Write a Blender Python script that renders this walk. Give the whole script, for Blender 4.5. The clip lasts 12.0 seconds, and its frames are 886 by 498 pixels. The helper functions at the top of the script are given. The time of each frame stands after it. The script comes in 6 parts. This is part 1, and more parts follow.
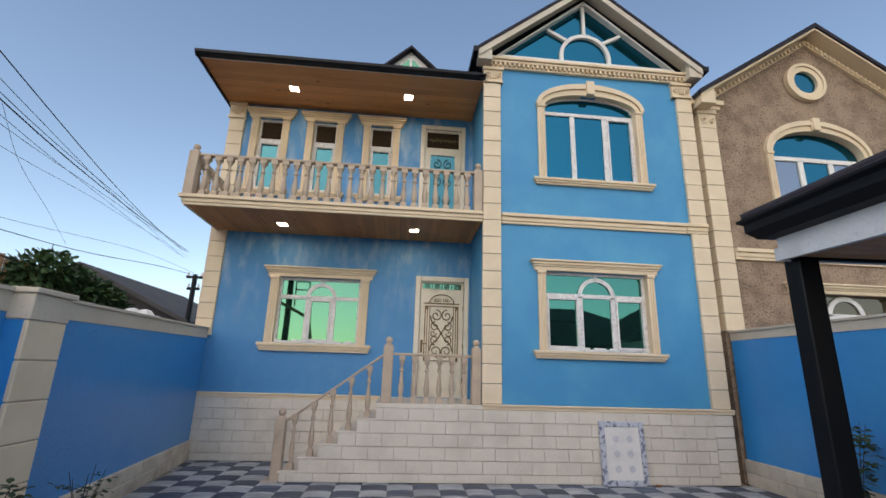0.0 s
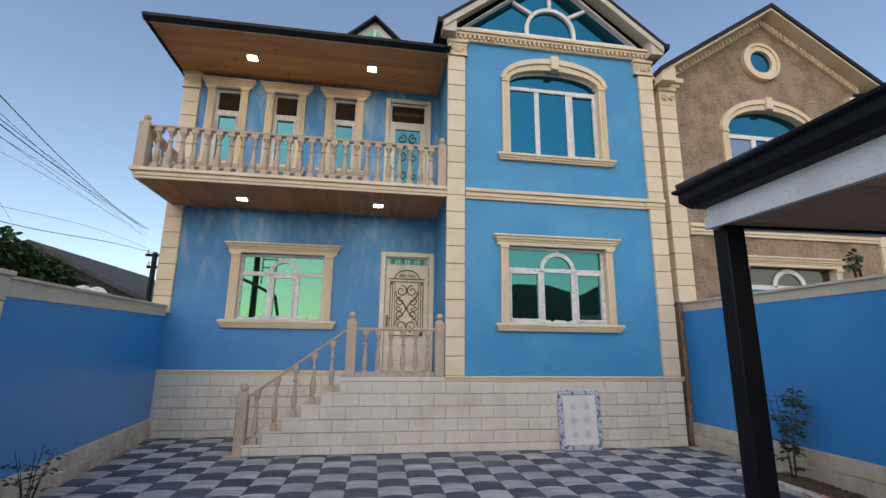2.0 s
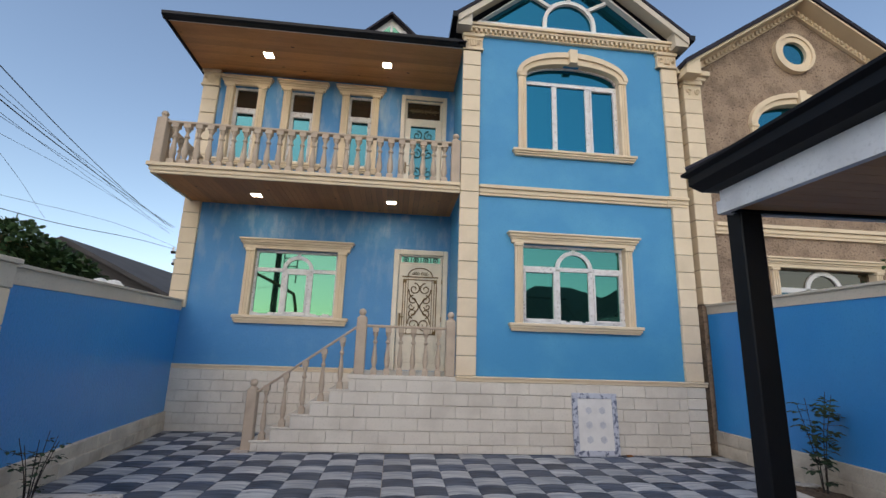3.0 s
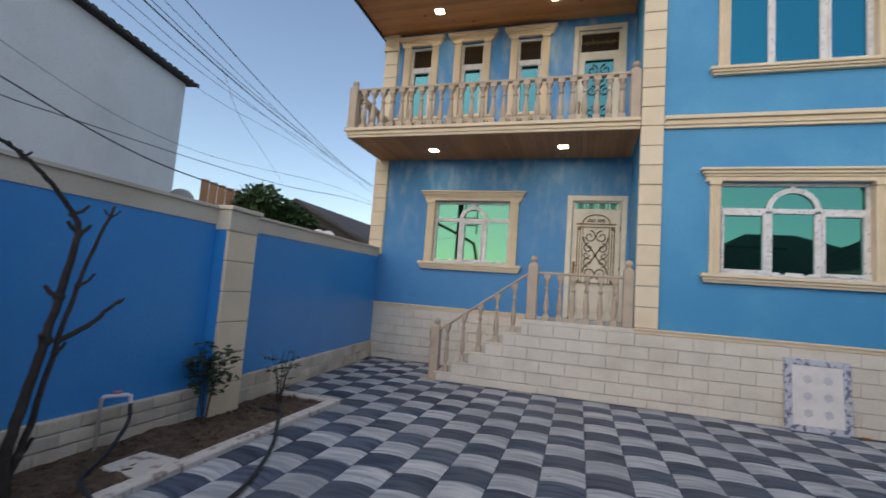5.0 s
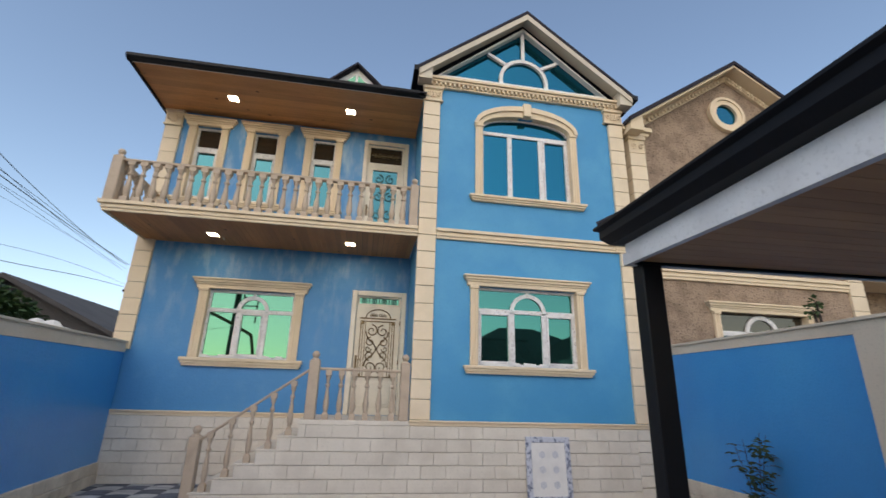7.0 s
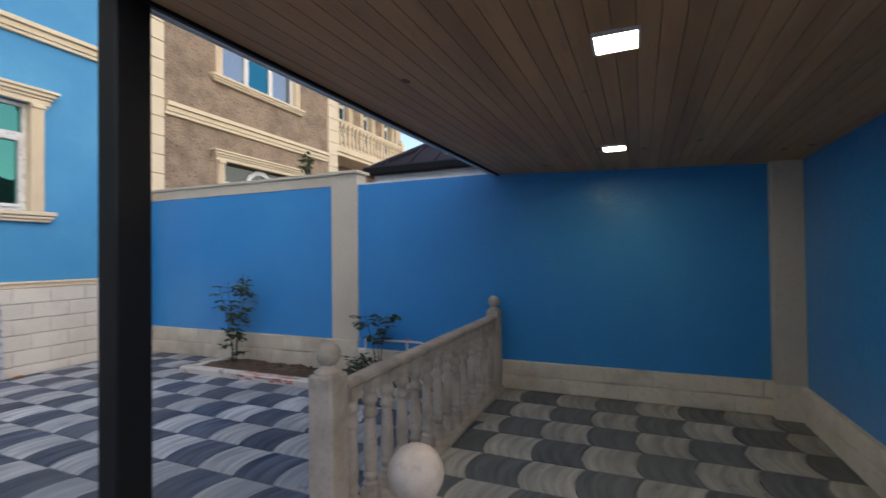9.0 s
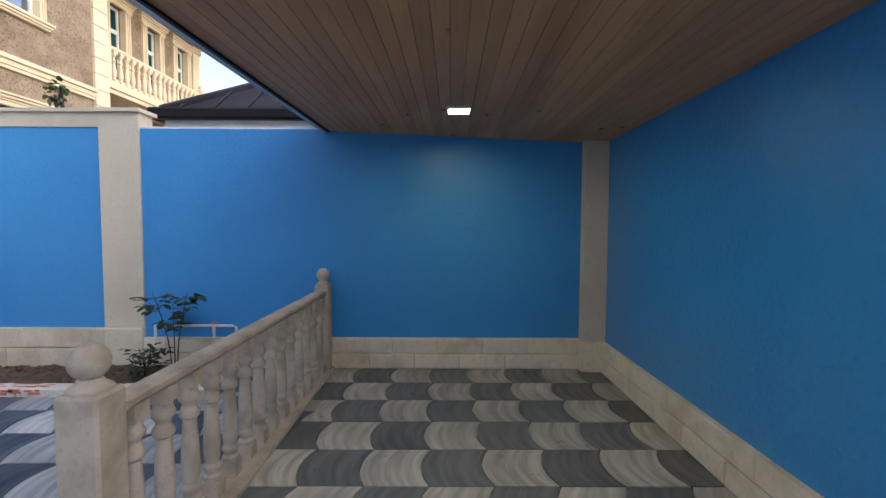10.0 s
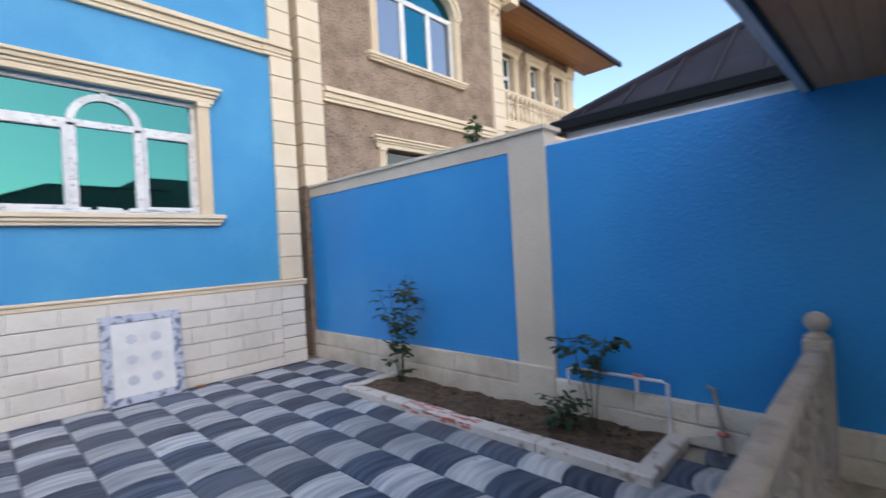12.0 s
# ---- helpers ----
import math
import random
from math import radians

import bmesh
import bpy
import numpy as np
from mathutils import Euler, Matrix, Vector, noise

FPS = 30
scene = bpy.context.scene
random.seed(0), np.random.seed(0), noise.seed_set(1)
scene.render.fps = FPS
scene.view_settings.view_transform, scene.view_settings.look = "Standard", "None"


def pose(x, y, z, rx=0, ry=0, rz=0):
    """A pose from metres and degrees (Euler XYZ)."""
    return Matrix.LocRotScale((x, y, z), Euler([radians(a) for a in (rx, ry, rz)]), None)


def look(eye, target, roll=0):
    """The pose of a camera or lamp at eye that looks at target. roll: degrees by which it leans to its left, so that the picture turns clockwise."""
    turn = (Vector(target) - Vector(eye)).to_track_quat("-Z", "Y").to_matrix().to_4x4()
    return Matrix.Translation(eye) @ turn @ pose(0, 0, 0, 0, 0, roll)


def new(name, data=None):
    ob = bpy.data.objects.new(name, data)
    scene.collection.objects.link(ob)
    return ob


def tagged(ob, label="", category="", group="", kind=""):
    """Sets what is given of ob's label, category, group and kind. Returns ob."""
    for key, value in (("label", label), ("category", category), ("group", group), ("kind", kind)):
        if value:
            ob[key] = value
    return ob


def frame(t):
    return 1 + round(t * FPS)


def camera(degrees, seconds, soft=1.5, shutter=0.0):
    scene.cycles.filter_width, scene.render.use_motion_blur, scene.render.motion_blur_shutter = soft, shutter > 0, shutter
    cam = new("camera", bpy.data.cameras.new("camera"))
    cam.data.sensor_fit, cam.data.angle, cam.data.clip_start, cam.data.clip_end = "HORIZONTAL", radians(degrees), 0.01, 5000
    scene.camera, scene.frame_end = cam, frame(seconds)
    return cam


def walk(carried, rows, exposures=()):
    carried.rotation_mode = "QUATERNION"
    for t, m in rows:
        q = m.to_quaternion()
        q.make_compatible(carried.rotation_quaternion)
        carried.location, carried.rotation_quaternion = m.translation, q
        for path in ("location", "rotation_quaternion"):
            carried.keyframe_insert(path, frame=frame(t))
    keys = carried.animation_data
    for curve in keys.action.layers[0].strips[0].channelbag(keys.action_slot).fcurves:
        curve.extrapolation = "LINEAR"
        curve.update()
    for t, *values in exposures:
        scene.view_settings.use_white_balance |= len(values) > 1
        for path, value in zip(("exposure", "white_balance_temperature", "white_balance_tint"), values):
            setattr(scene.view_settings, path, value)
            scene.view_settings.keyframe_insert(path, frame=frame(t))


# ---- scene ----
cam = camera(89.1, 12.0, soft=1.5, shutter=0.2)
PATH = [
    (0, (-0.023, 0.048, 1.761), (0.145, 1.972, 2.280), 1.72),
    (0.5, (-0.097, 0.022, 1.816), (0.087, 1.915, 2.437), 1.60),
    (1, (-0.116, 0.061, 1.765), (0.174, 1.978, 2.259), 0.57),
    (1.5, (-0.063, 0.063, 1.709), (0.252, 1.994, 2.124), 0.36),
    (2, (0.141, 0.022, 1.712), (0.434, 1.955, 2.138), 0.69),
    (2.5, (0.313, 0.040, 1.701), (0.541, 1.973, 2.162), 1.17),
    (2.7, (0.341, 0.087, 1.660), (0.549, 2.029, 2.089), 1.57),
    (4.3, (0.423, 0.321, 1.650), (0.474, 2.262, 2.128), 2.53),
    (4.5, (0.479, 0.294, 1.636), (0.386, 2.245, 2.064), 3.10),
    (5, (0.548, 0.184, 1.594), (-0.037, 2.089, 1.774), 4.27),
    (5.5, (0.544, 0.129, 1.578), (-0.306, 1.938, 1.640), 3.55),
    (6, (0.503, 0.053, 1.672), (-0.155, 1.914, 1.989), 3.48),
    (6.5, (0.483, -0.010, 1.693), (0.329, 1.885, 2.313), 3.69),
    (6.7, (0.503, -0.032, 1.684), (0.571, 1.864, 2.314), 2.77),
    (8.3, (1.009, 0.406, 1.576), (2.192, 2.004, 1.793), -0.61),
    (8.5, (1.037, 0.478, 1.552), (2.462, 1.870, 1.729), -1.25),
    (9, (1.139, 0.658, 1.497), (2.985, 1.428, 1.526), -0.70),
    (9.5, (1.321, 0.724, 1.468), (3.315, 0.878, 1.428), 0.11),
    (10, (1.535, 0.904, 1.471), (3.532, 0.895, 1.366), 0.23),
    (10.5, (1.700, 1.187, 1.436), (3.697, 1.254, 1.340), -0.89),
    (11, (1.894, 1.428, 1.436), (3.888, 1.562, 1.351), -1.33),
    (11.3, (2.089, 1.566, 1.425), (4.048, 1.962, 1.371), -1.97),
    (11.5, (2.226, 1.611, 1.445), (4.128, 2.229, 1.411), -2.75),
    (12, (2.469, 1.815, 1.542), (3.918, 3.193, 1.543), -3.13),
]
walk(cam, [(t, look(eye, target, roll)) for t, eye, target, roll in PATH], exposures=[(0, 0.03, 7450, 10), (0.5, -0.11, 7350, 10), (2.5, -0.04, 7350, 10), (5.0, -0.08, 7400, 10), (6.0, 0.03, 7500, 10),
     (7.0, 0.06, 7500, 10), (8.5, 0.2, 7450, 10), (9.0, 0.35, 7450, 10), (9.5, 0.62, 7600, 10), (10, 0.98, 7600, 10), (11, 1.17, 7400, 10), (12, 0.60, 6650, 10)])

# ---- light: clear dusk, the sun just set behind the walker ----
SUN_ELEV, SUN_AZ = 38.0, 200.0      # degrees; azimuth clockwise from +y
world = bpy.data.worlds.new("dusk_sky")
scene.world = world
world.use_nodes = True
wn = world.node_tree
sky = wn.nodes.new("ShaderNodeTexSky")
sky.sky_type = 'NISHITA'
sky.sun_disc = False
sky.sun_elevation = radians(SUN_ELEV)
sky.sun_rotation = radians(SUN_AZ)
sky.air_density, sky.dust_density, sky.ozone_density = 1.0, 1.0, 2.4
wn.links.new(sky.outputs[0], wn.nodes["Background"].inputs[0])
wn.nodes["Background"].inputs[1].default_value = 0.235
sun = new("sun", bpy.data.lights.new("sun", 'SUN'))
sun.data.energy, sun.data.angle, sun.data.color = 0.95, radians(140), (1.0, 0.84, 0.68)
az, el = radians(SUN_AZ), radians(SUN_ELEV)
sun_dir = Vector((math.sin(az) * math.cos(el), math.cos(az) * math.cos(el), math.sin(el)))
sun.matrix_world = look(sun_dir * 60, (0, 0, 0))


# ---- materials ----
def nodes_of(name, rough=0.7, metal=0.0):
    m = bpy.data.materials.new(name)
    m.use_nodes = True
    b = m.node_tree.nodes["Principled BSDF"]
    b.inputs["Roughness"].default_value = rough
    b.inputs["Metallic"].default_value = metal
    return m, m.node_tree, b


def noise_of(nt, scale, detail=4.0, stretch=None, rough=0.55):
    geo = nt.nodes.new("ShaderNodeNewGeometry")
    src = geo.outputs["Position"]
    if stretch:
        mp = nt.nodes.new("ShaderNodeVectorMath")
        mp.operation = 'MULTIPLY'
        mp.inputs[1].default_value = stretch
        nt.links.new(src, mp.inputs[0])
        src = mp.outputs[0]
    n = nt.nodes.new("ShaderNodeTexNoise")
    n.inputs["Scale"].default_value, n.inputs["Detail"].default_value = scale, detail
    n.inputs["Roughness"].default_value = rough
    nt.links.new(src, n.inputs["Vector"])
    return n.outputs[0]


def ramp_of(nt, fac, lo, hi):
    r = nt.nodes.new("ShaderNodeMapRange")
    r.inputs["From Min"].default_value, r.inputs["From Max"].default_value = lo, hi
    nt.links.new(fac, r.inputs["Value"])
    return r.outputs[0]


def mix_of(nt, fac, a, b, mode='MIX'):
    m = nt.nodes.new("ShaderNodeMix")
    m.data_type, m.blend_type = 'RGBA', mode
    for slot, v in ((0, fac), (6, a), (7, b)):
        if isinstance(v, (int, float)):
            m.inputs[slot].default_value = v
        elif isinstance(v, tuple):
            m.inputs[slot].default_value = (*v, 1)
        else:
            nt.links.new(v, m.inputs[slot])
    return m.outputs[2]


def bump_of(nt, b, height, strength, dist=0.01):
    n = nt.nodes.new("ShaderNodeBump")
    n.inputs["Strength"].default_value, n.inputs["Distance"].default_value = strength, dist
    nt.links.new(height, n.inputs["Height"])
    nt.links.new(n.outputs[0], b.inputs["Normal"])


def surface(name, base, stain, grain=60.0, patch=1.5, rough=0.8, metal=0.0, bump=0.25, dist=0.004,
            stains=(0.45, 0.75), speck=0.12, each=0.0, island=False, stretch=None):
    """Two-scale painted or mineral surface: broad stains, fine grain, relief; each: change from piece to piece."""
    m, nt, b = nodes_of(name, rough, metal)
    broad = ramp_of(nt, noise_of(nt, patch, 5, stretch), *stains)
    fine = noise_of(nt, grain, 3, stretch)
    col = mix_of(nt, broad, base, stain)
    dark = tuple(c * (1 - speck * 2) for c in base)
    col = mix_of(nt, ramp_of(nt, fine, 0.55, 0.8), col, dark)
    if each:
        if island:
            src = nt.nodes.new("ShaderNodeNewGeometry").outputs["Random Per Island"]
        else:
            src = nt.nodes.new("ShaderNodeObjectInfo").outputs["Random"]
        hs = nt.nodes.new("ShaderNodeHueSaturation")
        nt.links.new(ramp_of(nt, src, 0, 1), hs.inputs["Value"])
        rng = hs.inputs["Value"].links[0].from_node
        rng.inputs["To Min"].default_value, rng.inputs["To Max"].default_value = 1 - each, 1 + each
        nt.links.new(col, hs.inputs["Color"])
        col = hs.outputs[0]
    nt.links.new(col, b.inputs["Base Color"])
    bump_of(nt, b, fine, bump, dist)
    return m


BLUE = surface("blue_stucco_paint", (0.041, 0.268, 0.505), (0.075, 0.335, 0.55), 45, 0.9, 0.55, bump=0.35, dist=0.006, speck=0.06)
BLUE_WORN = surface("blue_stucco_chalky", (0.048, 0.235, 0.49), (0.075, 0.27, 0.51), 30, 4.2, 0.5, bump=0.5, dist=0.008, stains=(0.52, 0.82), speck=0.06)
nt = BLUE_WORN.node_tree                                # lime bloom runs down from the top of the porch wall
bloom = ramp_of(nt, noise_of(nt, 2.4, 6, (2.2, 2.2, 0.7)), 0.47, 0.80)
height = nt.nodes.new("ShaderNodeSeparateXYZ")
nt.links.new(nt.nodes.new("ShaderNodeNewGeometry").outputs["Position"], height.inputs[0])
fade = nt.nodes.new("ShaderNodeMath")
fade.operation = 'MULTIPLY'
nt.links.new(bloom, fade.inputs[0])
nt.links.new(ramp_of(nt, height.outputs["Z"], 2.3, 4.3), fade.inputs[1])
paint = nt.nodes["Principled BSDF"].inputs["Base Color"]
nt.links.new(mix_of(nt, fade.outputs[0], paint.links[0].from_socket, (0.30, 0.43, 0.55)), paint)
BLUE_WALL = surface("blue_wall_paint", (0.016, 0.243, 0.60), (0.030, 0.290, 0.64), 34, 0.7, 0.42, bump=0.45, dist=0.009, speck=0.05)
gloss = BLUE_WALL.node_tree.nodes["Principled BSDF"]     # oil paint: a shiny skin over the trowelled relief
gloss.inputs["Coat Weight"].default_value, gloss.inputs["Coat Roughness"].default_value = 0.6, 0.02
gloss.inputs["Specular IOR Level"].default_value = 0.25
trowel = BLUE_WALL.node_tree.nodes.new("ShaderNodeBump")
trowel.inputs["Strength"].default_value, trowel.inputs["Distance"].default_value = 1.0, 0.016
BLUE_WALL.node_tree.links.new(noise_of(BLUE_WALL.node_tree, 24, 1), trowel.inputs["Height"])
BLUE_WALL.node_tree.links.new(trowel.outputs[0], gloss.inputs["Coat Normal"])
CREAM = surface("cream_moulding_stone", (0.74, 0.60, 0.42), (0.66, 0.52, 0.35), 40, 2.0, 0.75, bump=0.15, speck=0.05)
CREAM_BLOCK = surface("cream_quoin_stone", (0.74, 0.61, 0.44), (0.66, 0.54, 0.38), 40, 2.0, 0.75, bump=0.15, speck=0.05, each=0.05)
STONE = surface("pale_plinth_stone", (0.68, 0.62, 0.53), (0.57, 0.51, 0.43), 35, 2.2, 0.8, bump=0.4, speck=0.10, each=0.035)
ROUGH_STONE = surface("rough_pale_stone", (0.62, 0.55, 0.44), (0.42, 0.35, 0.27), 28, 2.4, 0.85, bump=0.7, dist=0.01, speck=0.12, each=0.09)
PLASTERED = surface("rough_limewashed_base", (0.70, 0.63, 0.52), (0.50, 0.42, 0.32), 26, 2.6, 0.85, bump=0.8, dist=0.012, stains=(0.5, 0.72), speck=0.12, each=0.05)
JOINT = surface("pale_joint_mortar", (0.52, 0.46, 0.38), (0.42, 0.365, 0.30), 50, 3, 0.9)
MORTAR = surface("grey_mortar", (0.40, 0.35, 0.28), (0.32, 0.27, 0.21), 50, 3, 0.9)
COPING = surface("beige_coping_plaster", (0.60, 0.53, 0.43), (0.50, 0.43, 0.34), 40, 1.2, 0.8, bump=0.3)
TAN_STONE = surface("sandy_baluster_stone", (0.50, 0.395, 0.295), (0.40, 0.31, 0.23), 50, 4.0, 0.8, bump=0.35, speck=0.1)
GREY_STONE = surface("weathered_baluster_stone", (0.47, 0.405, 0.345), (0.31, 0.265, 0.215), 40, 6.5, 0.85, bump=0.5, dist=0.006, stains=(0.45, 0.7), speck=0.15)
PEBBLE = surface("brown_pebbledash", (0.37, 0.265, 0.185), (0.235, 0.165, 0.115), 24, 3.0, 0.9, bump=1.0, dist=0.04, stains=(0.40, 0.66), speck=0.5)
WHITE_PLASTER = surface("white_plaster", (0.83, 0.80, 0.78), (0.72, 0.69, 0.67), 30, 0.8, 0.85, bump=0.3)
ROOF = surface("dark_sheet_roof", (0.022, 0.020, 0.028), (0.036, 0.033, 0.045), 60, 2, 0.75, 0.0, bump=0.05)
BLACK = surface("black_painted_steel", (0.006, 0.007, 0.009), (0.010, 0.010, 0.012), 60, 3, 0.45, bump=0.05)
for m in (ROOF, BLACK):
    m.node_tree.nodes["Principled BSDF"].inputs["Specular IOR Level"].default_value = 0.2
FASCIA = surface("grey_white_fascia", (0.76, 0.77, 0.78), (0.62, 0.62, 0.63), 50, 3, 0.4, bump=0.05)
GREY_ROOF = surface("grey_asbestos_roof", (0.070, 0.062, 0.058), (0.045, 0.040, 0.038), 20, 1, 0.9)
SOIL = surface("dry_brown_soil", (0.085, 0.057, 0.038), (0.175, 0.122, 0.080), 34, 11, 0.95, bump=1.0, dist=0.04, speck=0.4)
GROUND = surface("bare_ground", (0.22, 0.19, 0.16), (0.16, 0.14, 0.11), 8, 0.5, 0.95)
FIR = surface("varnished_plank_orange", (0.58, 0.265, 0.095), (0.45, 0.19, 0.062), 30, 3, 0.45, bump=0.15, each=0.14, stretch=(0.25, 1, 1))
FIR_Y = surface("varnished_plank_brown", (0.52, 0.225, 0.078), (0.38, 0.155, 0.050), 30, 3, 0.6, bump=0.15, each=0.14, stretch=(1, 0.25, 1))
FIR_GREY = surface("weathered_ceiling_plank", (0.54, 0.295, 0.135), (0.37, 0.185, 0.080), 25, 2.5, 0.55, bump=0.2, each=0.13, island=True, stretch=(0.2, 1.5, 1))


def knots(m, scale, stretch):
    """Small dark knots scattered along the boards."""
    nt = m.node_tree
    v = nt.nodes.new("ShaderNodeTexVoronoi")
    v.inputs["Scale"].default_value = scale
    mp = nt.nodes.new("ShaderNodeVectorMath")
    mp.operation = 'MULTIPLY'
    mp.inputs[1].default_value = stretch
    nt.links.new(nt.nodes.new("ShaderNodeNewGeometry").outputs["Position"], mp.inputs[0])
    nt.links.new(mp.outputs[0], v.inputs["Vector"])
    paint = nt.nodes["Principled BSDF"].inputs["Base Color"]
    nt.links.new(mix_of(nt, ramp_of(nt, v.outputs["Distance"], 0.085, 0.05), paint.links[0].from_socket, (0.11, 0.045, 0.018)), paint)


knots(FIR, 3.0, (0.6, 1.0, 1.0))
knots(FIR_Y, 3.0, (1.0, 0.6, 1.0))
knots(FIR_GREY, 3.2, (0.6, 1.0, 1.0))


def film_plastic():
    m, nt, b = nodes_of("white_plastic_with_film", 0.35)
    v = nt.nodes.new("ShaderNodeTexVoronoi")
    v.inputs["Scale"].default_value = 16
    geo = nt.nodes.new("ShaderNodeNewGeometry")
    nt.links.new(geo.outputs["Position"], v.inputs["Vector"])
    spots = ramp_of(nt, v.outputs["Distance"], 0.30, 0.18)
    col = mix_of(nt, spots, (0.74, 0.72, 0.70), (0.34, 0.29, 0.27))
    nt.links.new(mix_of(nt, ramp_of(nt, noise_of(nt, 7), 0.4, 0.7), col, (0.60, 0.57, 0.55)), b.inputs["Base Color"])
    bump_of(nt, b, noise_of(nt, 25), 0.3)
    return m


def coated_glass(name, tint, strength):
    """Sun-control glass: a metallic coat mirrors the sky in the given tint."""
    m, nt, b = nodes_of(name, 0.02, strength)
    b.inputs["Base Color"].default_value = (*tint, 1)
    bump_of(nt, b, noise_of(nt, 1.3, 1), 0.02, 0.02)
    return m


def plain(name, colour, rough=0.5, metal=0.0):
    return surface(name, colour, tuple(c * 0.85 for c in colour), 50, 4, rough, metal, bump=0.08, speck=0.05)


def lamp_face(name, colour, strength):
    m, nt, b = nodes_of(name)
    b.inputs["Emission Color"].default_value = (*colour, 1)
    b.inputs["Emission Strength"].default_value = strength
    return m


PVC = film_plastic()
GLASS = coated_glass("green_mirror_glass", (0.085, 0.225, 0.155), 0.92)
# same green glass, with its darker, bluer sky reflection put into the tint
GLASS_LOW = coated_glass("green_glass_darker_reflection", (0.048, 0.185, 0.155), 0.92)
GLASS_TEAL = coated_glass("teal_mirror_glass", (0.042, 0.15, 0.17), 0.92)
GLASS_BLUE = coated_glass("blue_mirror_glass", (0.010, 0.140, 0.215), 0.92)
GLASS_DARK = coated_glass("dark_glass", (0.11, 0.100, 0.080), 0.8)
LED = lamp_face("led_panel", (1.0, 0.90, 0.74), 55.0)
LED_PORT = lamp_face("led_panel_carport", (1.0, 0.87, 0.60), 54.0)
DOOR_CREAM = plain("cream_door_enamel", (0.73, 0.65, 0.52), 0.4)
BRASS = plain("bronze_ironwork", (0.17, 0.11, 0.05), 0.4, 0.6)
IRON_GREEN = plain("dark_ironwork", (0.05, 0.09, 0.08), 0.45, 0.3)
WHITE = plain("white_paint", (0.76, 0.74, 0.70), 0.5)
KERB = surface("worn_white_kerb", (0.57, 0.535, 0.49), (0.29, 0.23, 0.18), 24, 9, 0.85, bump=0.5, stains=(0.56, 0.66))
RED_MARK = plain("faded_red_paint", (0.52, 0.16, 0.13), 0.8)
RUBBER = plain("black_rubber", (0.02, 0.022, 0.026), 0.5)
PIPE_WHITE = plain("white_pipe_plastic", (0.70, 0.70, 0.72), 0.35)
TIN = plain("galvanised_tin", (0.40, 0.36, 0.32), 0.5, 0.4)
BARK = surface("grey_brown_bark", (0.032, 0.024, 0.019), (0.065, 0.048, 0.038), 60, 8, 0.9, bump=0.7, dist=0.01)
LEAF = surface("rose_leaf", (0.015, 0.038, 0.013), (0.034, 0.060, 0.020), 30, 9, 0.7, each=0.3, island=True)
TREE_LEAF = surface("mulberry_leaf", (0.045, 0.090, 0.028), (0.075, 0.125, 0.042), 20, 3, 0.6, each=0.35, island=True)
RUST = plain("rusty_orange_pipe", (0.30, 0.12, 0.035), 0.6)
BOARD = surface("raw_wood_board", (0.36, 0.19, 0.10), (0.26, 0.13, 0.065), 30, 3, 0.8, stretch=(1, 1, 0.2))
CABLE = plain("black_cable", (0.015, 0.015, 0.018), 0.6)


def paver_material(name, base, stripe, island, lo):
    """Moulded paver: a few soft curved bands across the block (carried in its UV), streaked, worn and dusty."""
    m, nt, b = nodes_of(name, 0.55)
    uv = nt.nodes.new("ShaderNodeTexCoord").outputs["UV"]
    rnd = (nt.nodes.new("ShaderNodeNewGeometry").outputs["Random Per Island"] if island
           else nt.nodes.new("ShaderNodeObjectInfo").outputs["Random"])
    mp = nt.nodes.new("ShaderNodeVectorMath")
    mp.operation = 'MULTIPLY'
    mp.inputs[1].default_value = (0.8, 7.5, 1.0)
    nt.links.new(uv, mp.inputs[0])
    seed = nt.nodes.new("ShaderNodeMath")
    seed.operation = 'MULTIPLY'
    seed.inputs[1].default_value = 41.0
    nt.links.new(rnd, seed.inputs[0])
    streak = nt.nodes.new("ShaderNodeTexNoise")
    streak.noise_dimensions = '4D'
    streak.inputs["Scale"].default_value, streak.inputs["Detail"].default_value = 1.0, 3.5
    nt.links.new(mp.outputs[0], streak.inputs["Vector"])
    nt.links.new(seed.outputs[0], streak.inputs["W"])
    col = mix_of(nt, ramp_of(nt, streak.outputs[0], 0.38, 0.64), base, stripe)
    hs = nt.nodes.new("ShaderNodeHueSaturation")
    r = ramp_of(nt, rnd, 0, 1)
    r.node.inputs["To Min"].default_value, r.node.inputs["To Max"].default_value = lo, 1.2
    nt.links.new(r, hs.inputs["Value"])
    nt.links.new(col, hs.inputs["Color"])
    dust = ramp_of(nt, noise_of(nt, 1.1, 6), 0.46, 0.78)
    soft = mix_of(nt, dust, hs.outputs[0], tuple(0.55 * c + 0.085 for c in base))
    spots = ramp_of(nt, noise_of(nt, 7, 4), 0.66, 0.74)
    nt.links.new(mix_of(nt, spots, soft, tuple(0.5 * c + 0.02 for c in base)), b.inputs["Base Color"])
    bump_of(nt, b, noise_of(nt, 90, 3), 0.3, 0.003)
    return m


